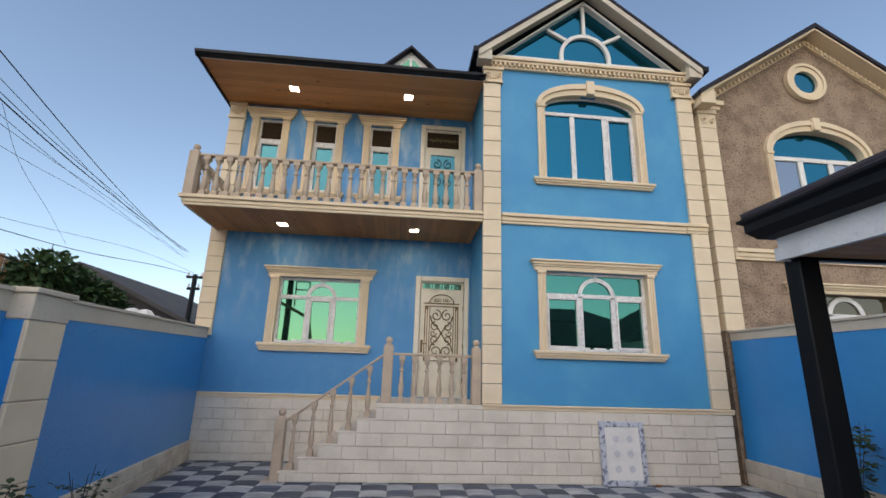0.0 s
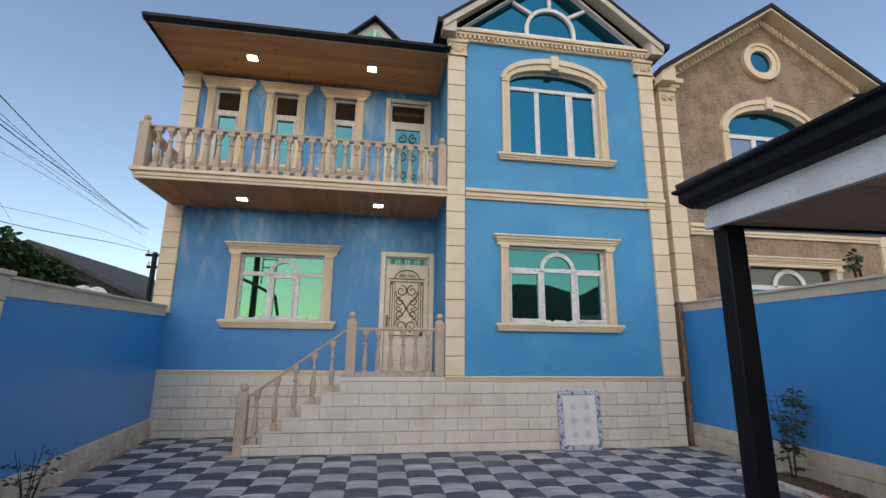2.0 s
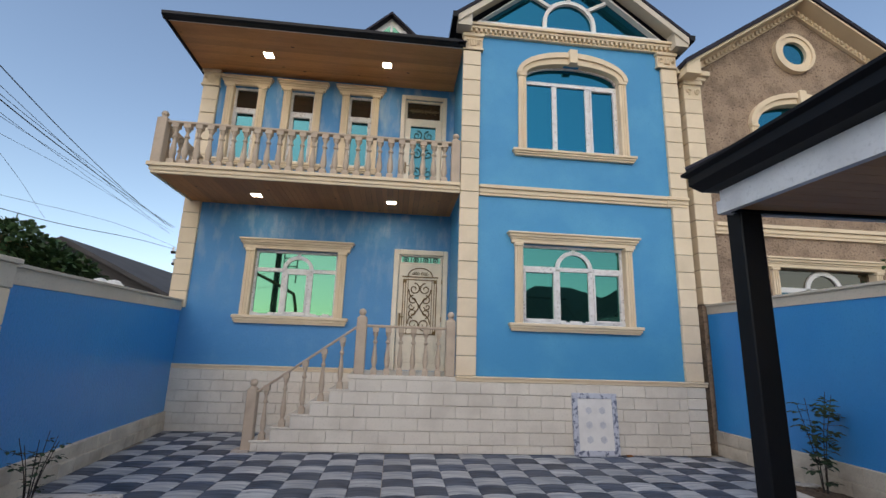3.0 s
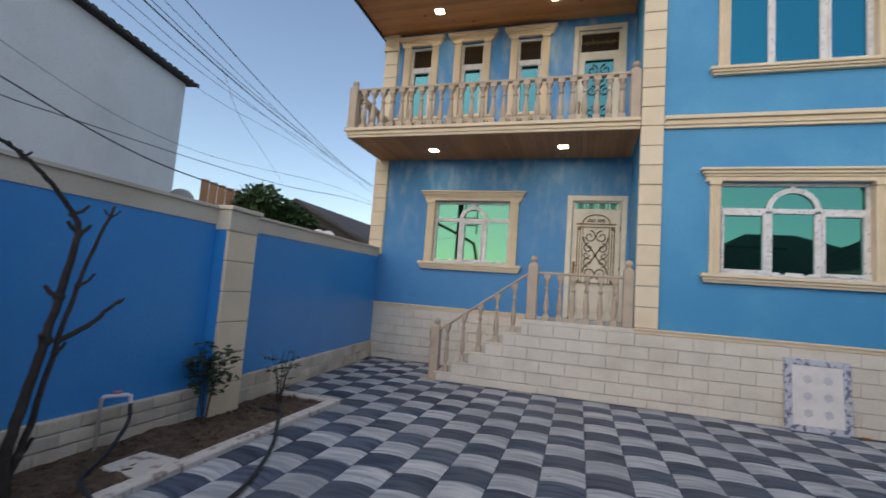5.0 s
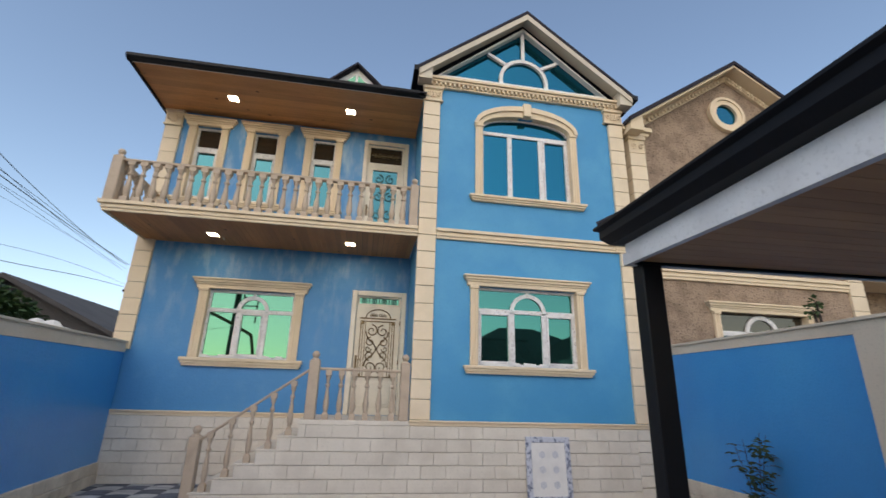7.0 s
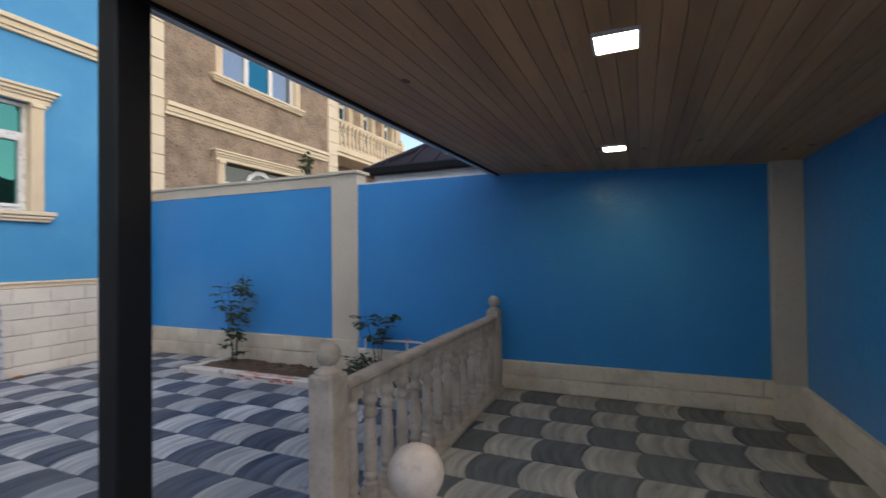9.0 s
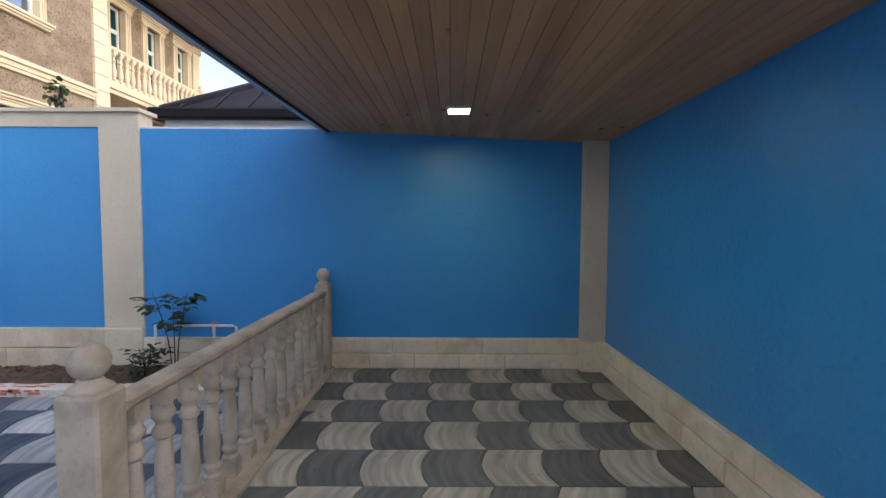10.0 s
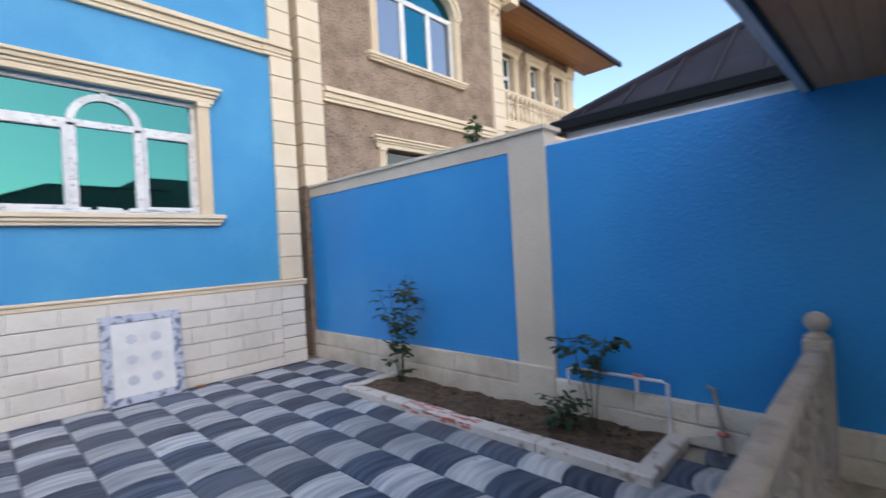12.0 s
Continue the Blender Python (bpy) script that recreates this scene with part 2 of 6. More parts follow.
PAVE_DARK = paver_material("dark_paver", (0.015, 0.026, 0.054), (0.092, 0.120, 0.172), False, 0.65)
PAVE_LIGHT = paver_material("light_paver", (0.235, 0.262, 0.30), (0.49, 0.50, 0.50), False, 0.85)
PAVE_DARK_J = paver_material("dark_paver_field", (0.015, 0.026, 0.054), (0.092, 0.120, 0.172), True, 0.65)
PAVE_LIGHT_J = paver_material("light_paver_field", (0.235, 0.262, 0.30), (0.49, 0.50, 0.50), True, 0.85)
# carport pavers: paler darks, warmer tones and less contrast than in the yard
PAVE_DARK_C = paver_material("carport_dark_paver", (0.088, 0.100, 0.102), (0.170, 0.176, 0.170), False, 0.8)
PAVE_LIGHT_C = paver_material("carport_light_paver", (0.28, 0.27, 0.24), (0.48, 0.46, 0.41), False, 0.85)


# ---- mesh helpers ----
IDENTITY = Matrix.Identity(4)
INVERSE = {}


def thing(name, loc=(0, 0, 0), label="", category="", group="", kind="", local=False):
    """An empty at the thing's base. Unless local, its parts are given in world coordinates."""
    ob = new(name)
    ob.location = loc
    ob.empty_display_size = 0.1
    INVERSE[ob.name] = IDENTITY if local else Matrix.Translation(loc).inverted()
    return tagged(ob, label, category, group, kind)


def mesh_of(bm, name, materials, smooth=False):
    bmesh.ops.recalc_face_normals(bm, faces=bm.faces)
    me = bpy.data.meshes.new(name)
    bm.to_mesh(me)
    bm.free()
    for m in (materials if isinstance(materials, (list, tuple)) else [materials]):
        me.materials.append(m)
    if smooth:
        me.shade_smooth()
        me.set_sharp_from_angle(angle=radians(35))
    return me


def part(name, bm, material, parent, label="", smooth=False):
    me = bm if isinstance(bm, bpy.types.Mesh) else mesh_of(bm, name, material, smooth)
    ob = new(name, me)
    ob.parent = parent
    ob.matrix_parent_inverse = INVERSE.get(parent.name, IDENTITY)
    return tagged(ob, label)


def solo(name, bm, material, label="", category="", group="", kind="", smooth=False):
    return tagged(new(name, mesh_of(bm, name, material, smooth)), label, category, group, kind)


def B():
    return bmesh.new()


def box(bm, x0, x1, y0, y1, z0, z1, bevel=0.0, m=None):
    vs = [bm.verts.new(p) for p in ((x0, y0, z0), (x1, y0, z0), (x1, y1, z0), (x0, y1, z0),
                                    (x0, y0, z1), (x1, y0, z1), (x1, y1, z1), (x0, y1, z1))]
    fs = [bm.faces.new([vs[i] for i in f]) for f in
          ((3, 2, 1, 0), (4, 5, 6, 7), (0, 1, 5, 4), (1, 2, 6, 5), (2, 3, 7, 6), (3, 0, 4, 7))]
    if bevel:
        es = list({e for f in fs for e in f.edges})
        r = bmesh.ops.bevel(bm, geom=es, offset=bevel, segments=1, affect='EDGES', profile=0.6)
        vs = list({v for f in r["faces"] for v in f.verts})
    if m is not None:
        bmesh.ops.transform(bm, matrix=m, verts=[v for v in vs if v.is_valid])
    return bm


def prism(bm, pts, axis, a, b):
    """A polygon extruded from a to b along axis; pts are the other two coordinates in x, y, z order."""
    def p3(p, c):
        return {"x": (c, p[0], p[1]), "y": (p[0], c, p[1]), "z": (p[0], p[1], c)}[axis]
    lo, hi = [bm.verts.new(p3(p, a)) for p in pts], [bm.verts.new(p3(p, b)) for p in pts]
    n = len(pts)
    for i in range(n):
        bm.faces.new((lo[i], lo[(i + 1) % n], hi[(i + 1) % n], hi[i]))
    bm.faces.new(lo)
    bm.faces.new(hi[::-1])
    return bm


def strip(bm, outer, inner, axis, a, b, closed=False):
    """A band between two polylines of equal length, extruded from a to b, as one closed body."""
    def p3(p, c):
        return {"x": (c, p[0], p[1]), "y": (p[0], c, p[1]), "z": (p[0], p[1], c)}[axis]
    closed = closed or (Vector(outer[0]) - Vector(outer[-1])).length < 1e-6
    if closed and (Vector(outer[0]) - Vector(outer[-1])).length < 1e-6:
        outer, inner = outer[:-1], inner[:-1]
    n = len(outer)
    ring = [[bm.verts.new(p3(p, c)) for p, c in ((outer[i], a), (outer[i], b), (inner[i], b), (inner[i], a))] for i in range(n)]
    for i in range(n if closed else n - 1):
        q, r = ring[i], ring[(i + 1) % n]
        for k in range(4):
            bm.faces.new((q[k], q[(k + 1) % 4], r[(k + 1) % 4], r[k]))
    if not closed:
        bm.faces.new(ring[0])
        bm.faces.new(ring[-1][::-1])
    return bm


def lathe(bm, profile, seg=12, at=(0, 0, 0)):
    rings = [[bm.verts.new((at[0] + r * math.cos(2 * math.pi * k / seg), at[1] + r * math.sin(2 * math.pi * k / seg), at[2] + z))
              for k in range(seg)] for r, z in profile]
    for a, b in zip(rings, rings[1:]):
        for k in range(seg):
            bm.faces.new((a[k], a[(k + 1) % seg], b[(k + 1) % seg], b[k]))
    bm.faces.new(rings[0][::-1])
    bm.faces.new(rings[-1])
    return bm


def ball_profile(r, z, n=8):
    return [(max(0.004, r * math.sin(math.pi * i / n)), z - r * math.cos(math.pi * i / n)) for i in range(n + 1)]


def tube(bm, pts, r0, r1=None, seg=6):
    """A round bar along a polyline, tapering from r0 to r1."""
    r1 = r0 if r1 is None else r1
    pts = [Vector(p) for p in pts]
    rings, up = [], Vector((0.13, 0.31, 0.94))
    for i, p in enumerate(pts):
        d = (pts[min(i + 1, len(pts) - 1)] - pts[max(i - 1, 0)]).normalized()
        s = d.cross(up)
        if s.length < 0.05:
            s = d.cross(Vector((1, 0, 0)))
        s.normalize()
        u = s.cross(d)
        r = r0 + (r1 - r0) * i / max(1, len(pts) - 1)
        rings.append([bm.verts.new(p + s * r * math.cos(2 * math.pi * k / seg) + u * r * math.sin(2 * math.pi * k / seg)) for k in range(seg)])
    for a, b in zip(rings, rings[1:]):
        for k in range(seg):
            bm.faces.new((a[k], a[(k + 1) % seg], b[(k + 1) % seg], b[k]))
    bm.faces.new(rings[0][::-1])
    bm.faces.new(rings[-1])
    return bm


def bez(p, n=10):
    """Smooth polyline through control points."""
    p = [Vector(q) for q in p]
    q = [p[0] * 2 - p[1]] + p + [p[-1] * 2 - p[-2]]
    out = []
    for i in range(1, len(q) - 2):
        for k in range(n):
            t = k / n
            out.append(0.5 * ((2 * q[i]) + (q[i + 1] - q[i - 1]) * t + (2 * q[i - 1] - 5 * q[i] + 4 * q[i + 1] - q[i + 2]) * t * t
                              + (3 * q[i] - q[i - 1] - 3 * q[i + 1] + q[i + 2]) * t ** 3))
    return out + [p[-1]]


def arc(cx, cz, r, a0, a1, n=14, rz=None):
    rz = r if rz is None else rz
    return [(cx + r * math.cos(radians(a0 + (a1 - a0) * i / n)), cz + rz * math.sin(radians(a0 + (a1 - a0) * i / n))) for i in range(n + 1)]


def holed_wall(bm, x0, x1, z0, z1, y0, y1, holes=()):
    """A wall along x with rectangular openings through it."""
    xs = sorted({x0, x1, *[h[0] for h in holes], *[h[1] for h in holes]})
    zs = sorted({z0, z1, *[h[2] for h in holes], *[h[3] for h in holes]})
    for xa, xb in zip(xs, xs[1:]):
        for za, zb in zip(zs, zs[1:]):
            cx, cz = (xa + xb) / 2, (za + zb) / 2
            if not any(h[0] < cx < h[1] and h[2] < cz < h[3] for h in holes):
                box(bm, xa, xb, y0, y1, za, zb)
    bmesh.ops.remove_doubles(bm, verts=bm.verts, dist=1e-5)
    seen = {}
    for f in bm.faces:
        seen.setdefault(tuple(round(c, 4) for c in f.calc_center_median()), []).append(f)
    bmesh.ops.delete(bm, geom=[f for fs in seen.values() if len(fs) > 1 for f in fs], context='FACES_ONLY')
    return bm


# ---- blue house: walls ----
FRONT, RECESS = 8.05, 9.62          # faces of the front block and of the set-back wing
house = thing("blue_house", (0.9, 8.05, 0), "two-storey blue stucco house with cream stone trim and a balcony", "house")
W_LOW = (2.59, 4.55, 2.15, 3.60)
W_UP = (2.68, 4.62, 5.46, 7.38)
W_PORCH = (-2.60, -0.91, 2.20, 3.56)
D_LOW = (0.36, 1.29, 1.21, 3.60)
W_NARROW = [(-3.49, -2.95, 5.48, 7.24), (-2.26, -1.72, 5.48, 7.24), (-0.97, -0.43, 5.48, 7.24)]
D_UP = (0.32, 1.17, 4.72, 7.26)

part("wall", holed_wall(B(), 1.45, 5.84, 0.0, 8.06, FRONT, FRONT + 0.3, [W_LOW, W_UP]), BLUE, house)
bm = B()
SPRING, RISE = 7.09, 0.30           # arched head of the upper window
arch_top = arc(3.65, SPRING, 0.97, 180, 0, 20, rz=RISE)
for (xa, za), (xb, zb) in zip(arch_top, arch_top[1:]):
    prism(bm, [(xa, za), (xb, zb), (xb, 7.385), (xa, 7.385)], "y", FRONT, FRONT + 0.3)
part("arch_infill", bm, BLUE, house)
part("wall", holed_wall(B(), -4.08, 1.45, 0.0, 7.56, RECESS, RECESS + 0.3, [W_PORCH, D_LOW, *W_NARROW, D_UP]), BLUE_WORN, house, "blue stucco with pale chalky patches")
part("wall", box(B(), 1.45, 1.75, FRONT + 0.3, RECESS + 0.3, 0, 8.0), BLUE, house)
part("wall", box(B(), 5.54, 5.84, FRONT + 0.3, 15, 0, 8.06), BLUE, house)
part("wall", box(B(), -4.08, -3.78, RECESS + 0.3, 15, 0, 7.56), BLUE, house)
part("wall", box(B(), -3.78, 5.54, 14.7, 15, 0, 7.56), BLUE, house)


# ---- quoins, capitals and bands ----
def quoin_block_mesh(w, h, d, stone):
    bm = B()
    box(bm, 0.0, w, -d, 0.02, 0.006, h - 0.006, bevel=0.008)
    return mesh_of(bm, "quoin_block", stone)


def quoin_column(x0, x1, y, z0, z1, pitch=0.331, depth=0.055, side=0.0, stone=CREAM_BLOCK):
    n = max(1, round((z1 - z0) / pitch))
    h = (z1 - z0) / n
    bm = B()
    box(bm, x0 + 0.012, x1 - 0.012, y - depth + 0.02, y + 0.01 + side, z0, z1)
    col = part("quoin", bm, MORTAR, house)
    me = quoin_block_mesh(x1 - x0, h, depth, stone)
    for i in range(n):
        b = part("quoin_stone", me, None, col)
        b.location = (x0, y, z0 + i * h)
    if side:
        bm = B()
        for i in range(n):
            box(bm, x1 - 0.01, x1 + 0.02, y + 0.025, y + side, z0 + i * h + 0.006, z0 + (i + 1) * h - 0.006)
        part("quoin_return", bm, stone, col)


def capital(x0, x1, y, z0, z1):
    """Ionic capital: abacus, echinus band with two volutes and small leaves between."""
    bm = B()
    w, h = x1 - x0, z1 - z0
    box(bm, x0 - 0.015, x1 + 0.015, y - 0.10, y + 0.02, z1 - 0.07, z1, bevel=0.01)
    box(bm, x0 + 0.01, x1 - 0.01, y - 0.06, y + 0.02, z0, z1 - 0.07)
    box(bm, x0 - 0.01, x1 + 0.01, y - 0.085, y + 0.02, z0, z0 + 0.045, bevel=0.01)
    for cx, s in ((x0 + 0.07, 1), (x1 - 0.07, -1)):
        pts = [(cx + s * (0.062 - 0.0052 * k) * math.cos(radians(-90 + 50 * k)), y - 0.075,
                z0 + h * 0.50 + (0.062 - 0.0052 * k) * math.sin(radians(-90 + 50 * k))) for k in range(11)]
        tube(bm, pts, 0.013, 0.008, 5)
    for k in range(4):
        cx = x0 + w * (0.38 + 0.08 * k)
        box(bm, cx - 0.011, cx + 0.011, y - 0.09, y - 0.05, z0 + 0.09, z0 + h * 0.68, bevel=0.004)
    return part("capital", bm, CREAM, house, "cream stone capital with two scrolls")


quoin_column(1.41, 1.76, FRONT - 0.005, 1.225, 7.50)
quoin_column(5.56, 5.90, FRONT - 0.005, 1.225, 7.50, side=0.25)
quoin_column(5.52, 5.88, FRONT - 0.045, 0.0, 1.135, pitch=0.20, side=0.3, stone=STONE)
quoin_column(-4.13, -3.80, RECESS - 0.005, 2.30, 7.15)
capital(1.40, 1.80, FRONT - 0.01, 7.50, 7.86)
capital(5.47, 5.90, FRONT - 0.01, 7.50, 7.86)
capital(-4.16, -3.79, RECESS - 0.01, 7.15, 7.54)


def stepped(bm, x0, x1, y, steps, flare=True):
    """Moulding along x: steps of (z0, z1, how far it stands proud)."""
    for za, zb, d in steps:
        e = d if flare else 0
        box(bm, x0 - e, x1 + e, y - d, y + 0.012, za, zb, bevel=min(0.008, (zb - za) * 0.3))
    return bm


part("belt_course", stepped(B(), 1.77, 5.46, FRONT, [(4.475, 4.525, 0.05), (4.525, 4.61, 0.07), (4.61, 4.675, 0.11)], False), CREAM, house, "cream moulded band between the storeys")
part("belt_course", stepped(B(), 5.45, 5.89, FRONT, [(4.475, 4.525, 0.075), (4.525, 4.61, 0.09), (4.61, 4.675, 0.125)], False), CREAM, house)
bm = stepped(B(), 1.40, 5.92, FRONT, [(7.865, 7.90, 0.07), (7.90, 7.975, 0.05), (7.975, 8.03, 0.12), (8.03, 8.09, 0.16)], False)
cornice = part("cornice", bm, CREAM, house, "cream cornice with a row of dentils")
bm = B()
box(bm, -0.022, 0.022, -0.115, -0.04, 7.905, 7.972)
me = mesh_of(bm, "dentil", CREAM)
for i in range(46):
    d = part("dentil", me, None, cornice)
    d.location = (1.46 + i * 0.0978, FRONT, 0)

# ---- windows ----
YG = 0.075                          # how deep the frames sit in the openings


def surround(win, x0, x1, z0, z1, y, jamb=0.13, head=0.20, sill=0.15, over=0.08, arch=None):
    """Stone trim round an opening: fluted jambs, a flared head and a sill."""
    for a, s in ((x0 - jamb, 1), (x1, 1)):
        bm = B()
        xa, xb = (a, a + jamb + 0.004) if a < x0 else (a - 0.004, a + jamb)
        box(bm, xa, xb, y - 0.06, y + YG + 0.03, z0 + 0.001, z1 if arch is None else arch[0], bevel=0.008)
        box(bm, a + jamb * 0.28, a + jamb * 0.42, y - 0.078, y - 0.055, z0 + 0.02, (z1 if arch is None else arch[0]) - 0.02, bevel=0.005)
        box(bm, a + jamb * 0.60, a + jamb * 0.74, y - 0.078, y - 0.055, z0 + 0.02, (z1 if arch is None else arch[0]) - 0.02, bevel=0.005)
        top = z1 if arch is None else arch[0]
        box(bm, a - 0.015, a + jamb + 0.015, y - 0.09, y + 0.01, top - 0.06, top, bevel=0.01)
        part("jamb", bm, CREAM, win)
    bm = B()
    if arch is None:
        stepped(bm, x0 - jamb, x1 + jamb, y, [(z1, z1 + head * 0.35, 0.065), (z1 + head * 0.35, z1 + head * 0.55, 0.085),
                                             (z1 + head * 0.55, z1 + head * 0.8, 0.115), (z1 + head * 0.8, z1 + head, 0.145)])
        for za, zb, e in ((z1, z1 + head * 0.5, 0.02), (z1 + head * 0.5, z1 + head, over)):
            box(bm, x0 - jamb - e, x1 + jamb + e, y - 0.06, y + 0.01, za + 0.004, zb - 0.004)
    else:
        spring, rise = arch
        cx, half = (x0 + x1) / 2, (x1 - x0) / 2
        for o, i, d, e in ((jamb, -0.004, 0.06, YG + 0.03), (jamb + 0.03, jamb * 0.62, 0.10, 0.01)):
            strip(bm, arc(cx, spring, half + o, 180, 0, 22, rise + o * 1.35), arc(cx, spring, half + i, 180, 0, 22, rise + i * 1.35), "y", y - d, y + e)
        box(bm, cx - 0.085, cx + 0.085, y - 0.15, y + 0.01, spring + rise - 0.02, spring + rise + jamb * 1.35 + 0.09, bevel=0.012)
    part("head", bm, CREAM, win)
    bm = stepped(B(), x0 - jamb, x1 + jamb, y, [(z0 - sill, z0 - sill * 0.72, 0.07), (z0 - sill * 0.72, z0 - sill * 0.4, 0.095), (z0 - sill * 0.4, z0, 0.12)])
    part("window_sill", bm, CREAM, win)


def glazing(win, x0, x1, z0, z1, y, bars, glass, round_head=None, smalls=()):
    """A plastic frame with bars (x0, x1, z0, z1), the sashes set in it and the panes behind."""
    f = 0.05
    bm = B()
    for b in ((x0, x0 + f, z0, z1), (x1 - f, x1, z0, z1), (x0 + f, x1 - f, z0, z0 + f), (x0 + f, x1 - f, z1 - f, z1)):
        box(bm, b[0], b[1], y + YG, y + YG + 0.07, b[2], b[3], bevel=0.006)
    for b in bars:
        box(bm, b[0], b[1], y + YG + 0.005, y + YG + 0.068, b[2], b[3], bevel=0.006)
    if round_head:
        cx, cz, r, w = round_head
        strip(bm, arc(cx, cz, r, 180, 0, 16), arc(cx, cz, r - w, 180, 0, 16), "y", y + YG - 0.004, y + YG + 0.06)
        box(bm, cx - 0.03, cx + 0.03, y + YG + 0.004, y + YG + 0.06, cz + r - 0.01, z1 - f)
    part("window_frame", bm, PVC, win, "white plastic frame with torn printed film")
    for s in smalls:
        bm = B()
        a, b, c, d = s
        for q in ((a, a + 0.04, c, d), (b - 0.04, b, c, d), (a + 0.04, b - 0.04, c, c + 0.045), (a + 0.04, b - 0.04, d - 0.04, d)):
            box(bm, q[0], q[1], y + YG - 0.018, y + YG + 0.05, q[2], q[3], bevel=0.006)
        part("sash", bm, PVC, win)
    for g in glass[1]:
        bm = B()
        box(bm, g[0], g[1], y + YG + 0.035, y + YG + 0.043, g[2], g[3])
        part("pane", bm, glass[0], win)


def torn_film(win, x0, x1, z, y, n=7):
    """Loose strips of protective film hanging along the lower frame."""
    rnd = random.Random(int(abs(x0) * 100))
    for i in range(n):
        bm = B()
        cx = x0 + (x1 - x0) * (i + rnd.random()) / n
        w, h = rnd.uniform(0.10, 0.24), rnd.uniform(0.015, 0.05)
        d = y + YG - rnd.uniform(0.01, 0.03)
        box(bm, cx - w / 2, cx + w / 2, d, d + 0.003, z - h, z + 0.02, m=Matrix.Translation((cx, d, z)) @ pose(0, 0, 0, 0, rnd.uniform(-9, 9), 0) @ Matrix.Translation((-cx, -d, -z)))
        part("torn_film", bm, WHITE, win, "torn white strip of protective film")


def wide_window(op, y, label, trim):
    x0, x1, z0, z1 = op
    win = part("window", holed_wall(B(), x0 - 0.01, x1 + 0.01, z0 - 0.01, z1 + 0.01, y + YG + 0.07, y + YG + 0.16, [(x0 + 0.03, x1 - 0.03, z0 + 0.03, z1 - 0.03)]), COPING, house, label)
    surround(win, x0, x1, z0, z1, y, *trim)
    w = x1 - x0
    ma, mb = x0 + w * 0.355, x0 + w * 0.675
    tz = z1 - (z1 - z0) * 0.30
    r = (mb - ma) / 2 + 0.045
    glazing(win, x0, x1, z0, z1, y, [(ma - 0.045, ma + 0.045, z0 + 0.05, tz), (mb - 0.045, mb + 0.045, z0 + 0.05, tz), (x0 + 0.05, x1 - 0.05, tz - 0.04, tz + 0.04)],
            (GLASS_LOW if x0 > 0 else GLASS, [(x0 + 0.03, ma, z0 + 0.03, tz), (ma, mb, z0 + 0.03, tz), (mb, x1 - 0.03, z0 + 0.03, tz), (x0 + 0.03, x1 - 0.03, tz, z1 - 0.03)]),
            round_head=((ma + mb) / 2, tz, r, 0.075), smalls=[(x0 + 0.05, ma - 0.045, z0 + 0.05, tz - 0.04)] if x0 > 0 else [(ma + 0.045, mb - 0.045, z0 + 0.05, tz - 0.04)])
    if x0 > 0:
        bm = B()
        a, b, c, d = mb + 0.045, x1 - 0.05, z0 + 0.05, tz - 0.04
        for q in ((a, a + 0.04, c, d), (b - 0.04, b, c, d), (a + 0.04, b - 0.04, c, c + 0.045), (a + 0.04, b - 0.04, d - 0.04, d)):
            box(bm, q[0], q[1], y + YG - 0.018, y + YG + 0.05, q[2], q[3], bevel=0.006)
        part("sash", bm, PVC, win)
    torn_film(win, x0 + 0.05, x1 - 0.05, z0 + 0.055, y)
    return win


wide_window(W_LOW, FRONT, "three-light window with a round-headed middle and green mirror glass", (0.14, 0.20, 0.14, 0.08))
wide_window(W_PORCH, RECESS, "three-light window with a round-headed middle reflecting a sunset sky", (0.17, 0.21, 0.16, 0.07))

x0, x1, z0, z1 = W_UP
win = part("window", holed_wall(B(), x0 - 0.01, x1 + 0.01, z0 - 0.01, 7.07, FRONT + YG + 0.07, FRONT + YG + 0.16, [(x0 + 0.03, x1 - 0.03, z0 + 0.03, 7.06)]), COPING, house, "arched three-light window with blue mirror glass")
surround(win, x0, x1, z0, z1, FRONT, 0.15, 0.2, 0.13, 0.08, arch=(SPRING, RISE))
ma, mb, tz = x0 + 0.62, x0 + 1.31, 6.98
bm = B()
for b in ((x0, x0 + 0.05, z0, tz), (x1 - 0.05, x1, z0, tz), (x0 + 0.05, x1 - 0.05, z0, z0 + 0.05), (x0, x1, tz - 0.04, tz + 0.04),
          (ma - 0.05, ma + 0.05, z0 + 0.05, tz - 0.04), (mb - 0.05, mb + 0.05, z0 + 0.05, tz - 0.04)):
    box(bm, b[0], b[1], FRONT + YG, FRONT + YG + 0.07, b[2], b[3], bevel=0.006)
strip(bm, arc(3.65, SPRING, 0.97, 180, 0, 20, RISE), arc(3.65, SPRING, 0.93, 180, 0, 20, RISE - 0.04), "y", FRONT + YG, FRONT + YG + 0.07)
part("window_frame", bm, PVC, win, "white plastic frame with torn printed film")
for a, b in ((x0 + 0.03, ma), (ma, mb), (mb, x1 - 0.03)):
    part("pane", box(B(), a, b, FRONT + YG + 0.035, FRONT + YG + 0.043, z0 + 0.03, tz), GLASS_BLUE, win)
part("pane", prism(B(), [(4.61, tz), *arc(3.65, SPRING - 0.02, 0.96, 0, 180, 20, RISE), (2.69, tz)], "y", FRONT + YG + 0.035, FRONT + YG + 0.043), GLASS_BLUE, win)
bm = B()
a, b, c, d = mb + 0.05, x1 - 0.05, z0 + 0.05, tz - 0.04
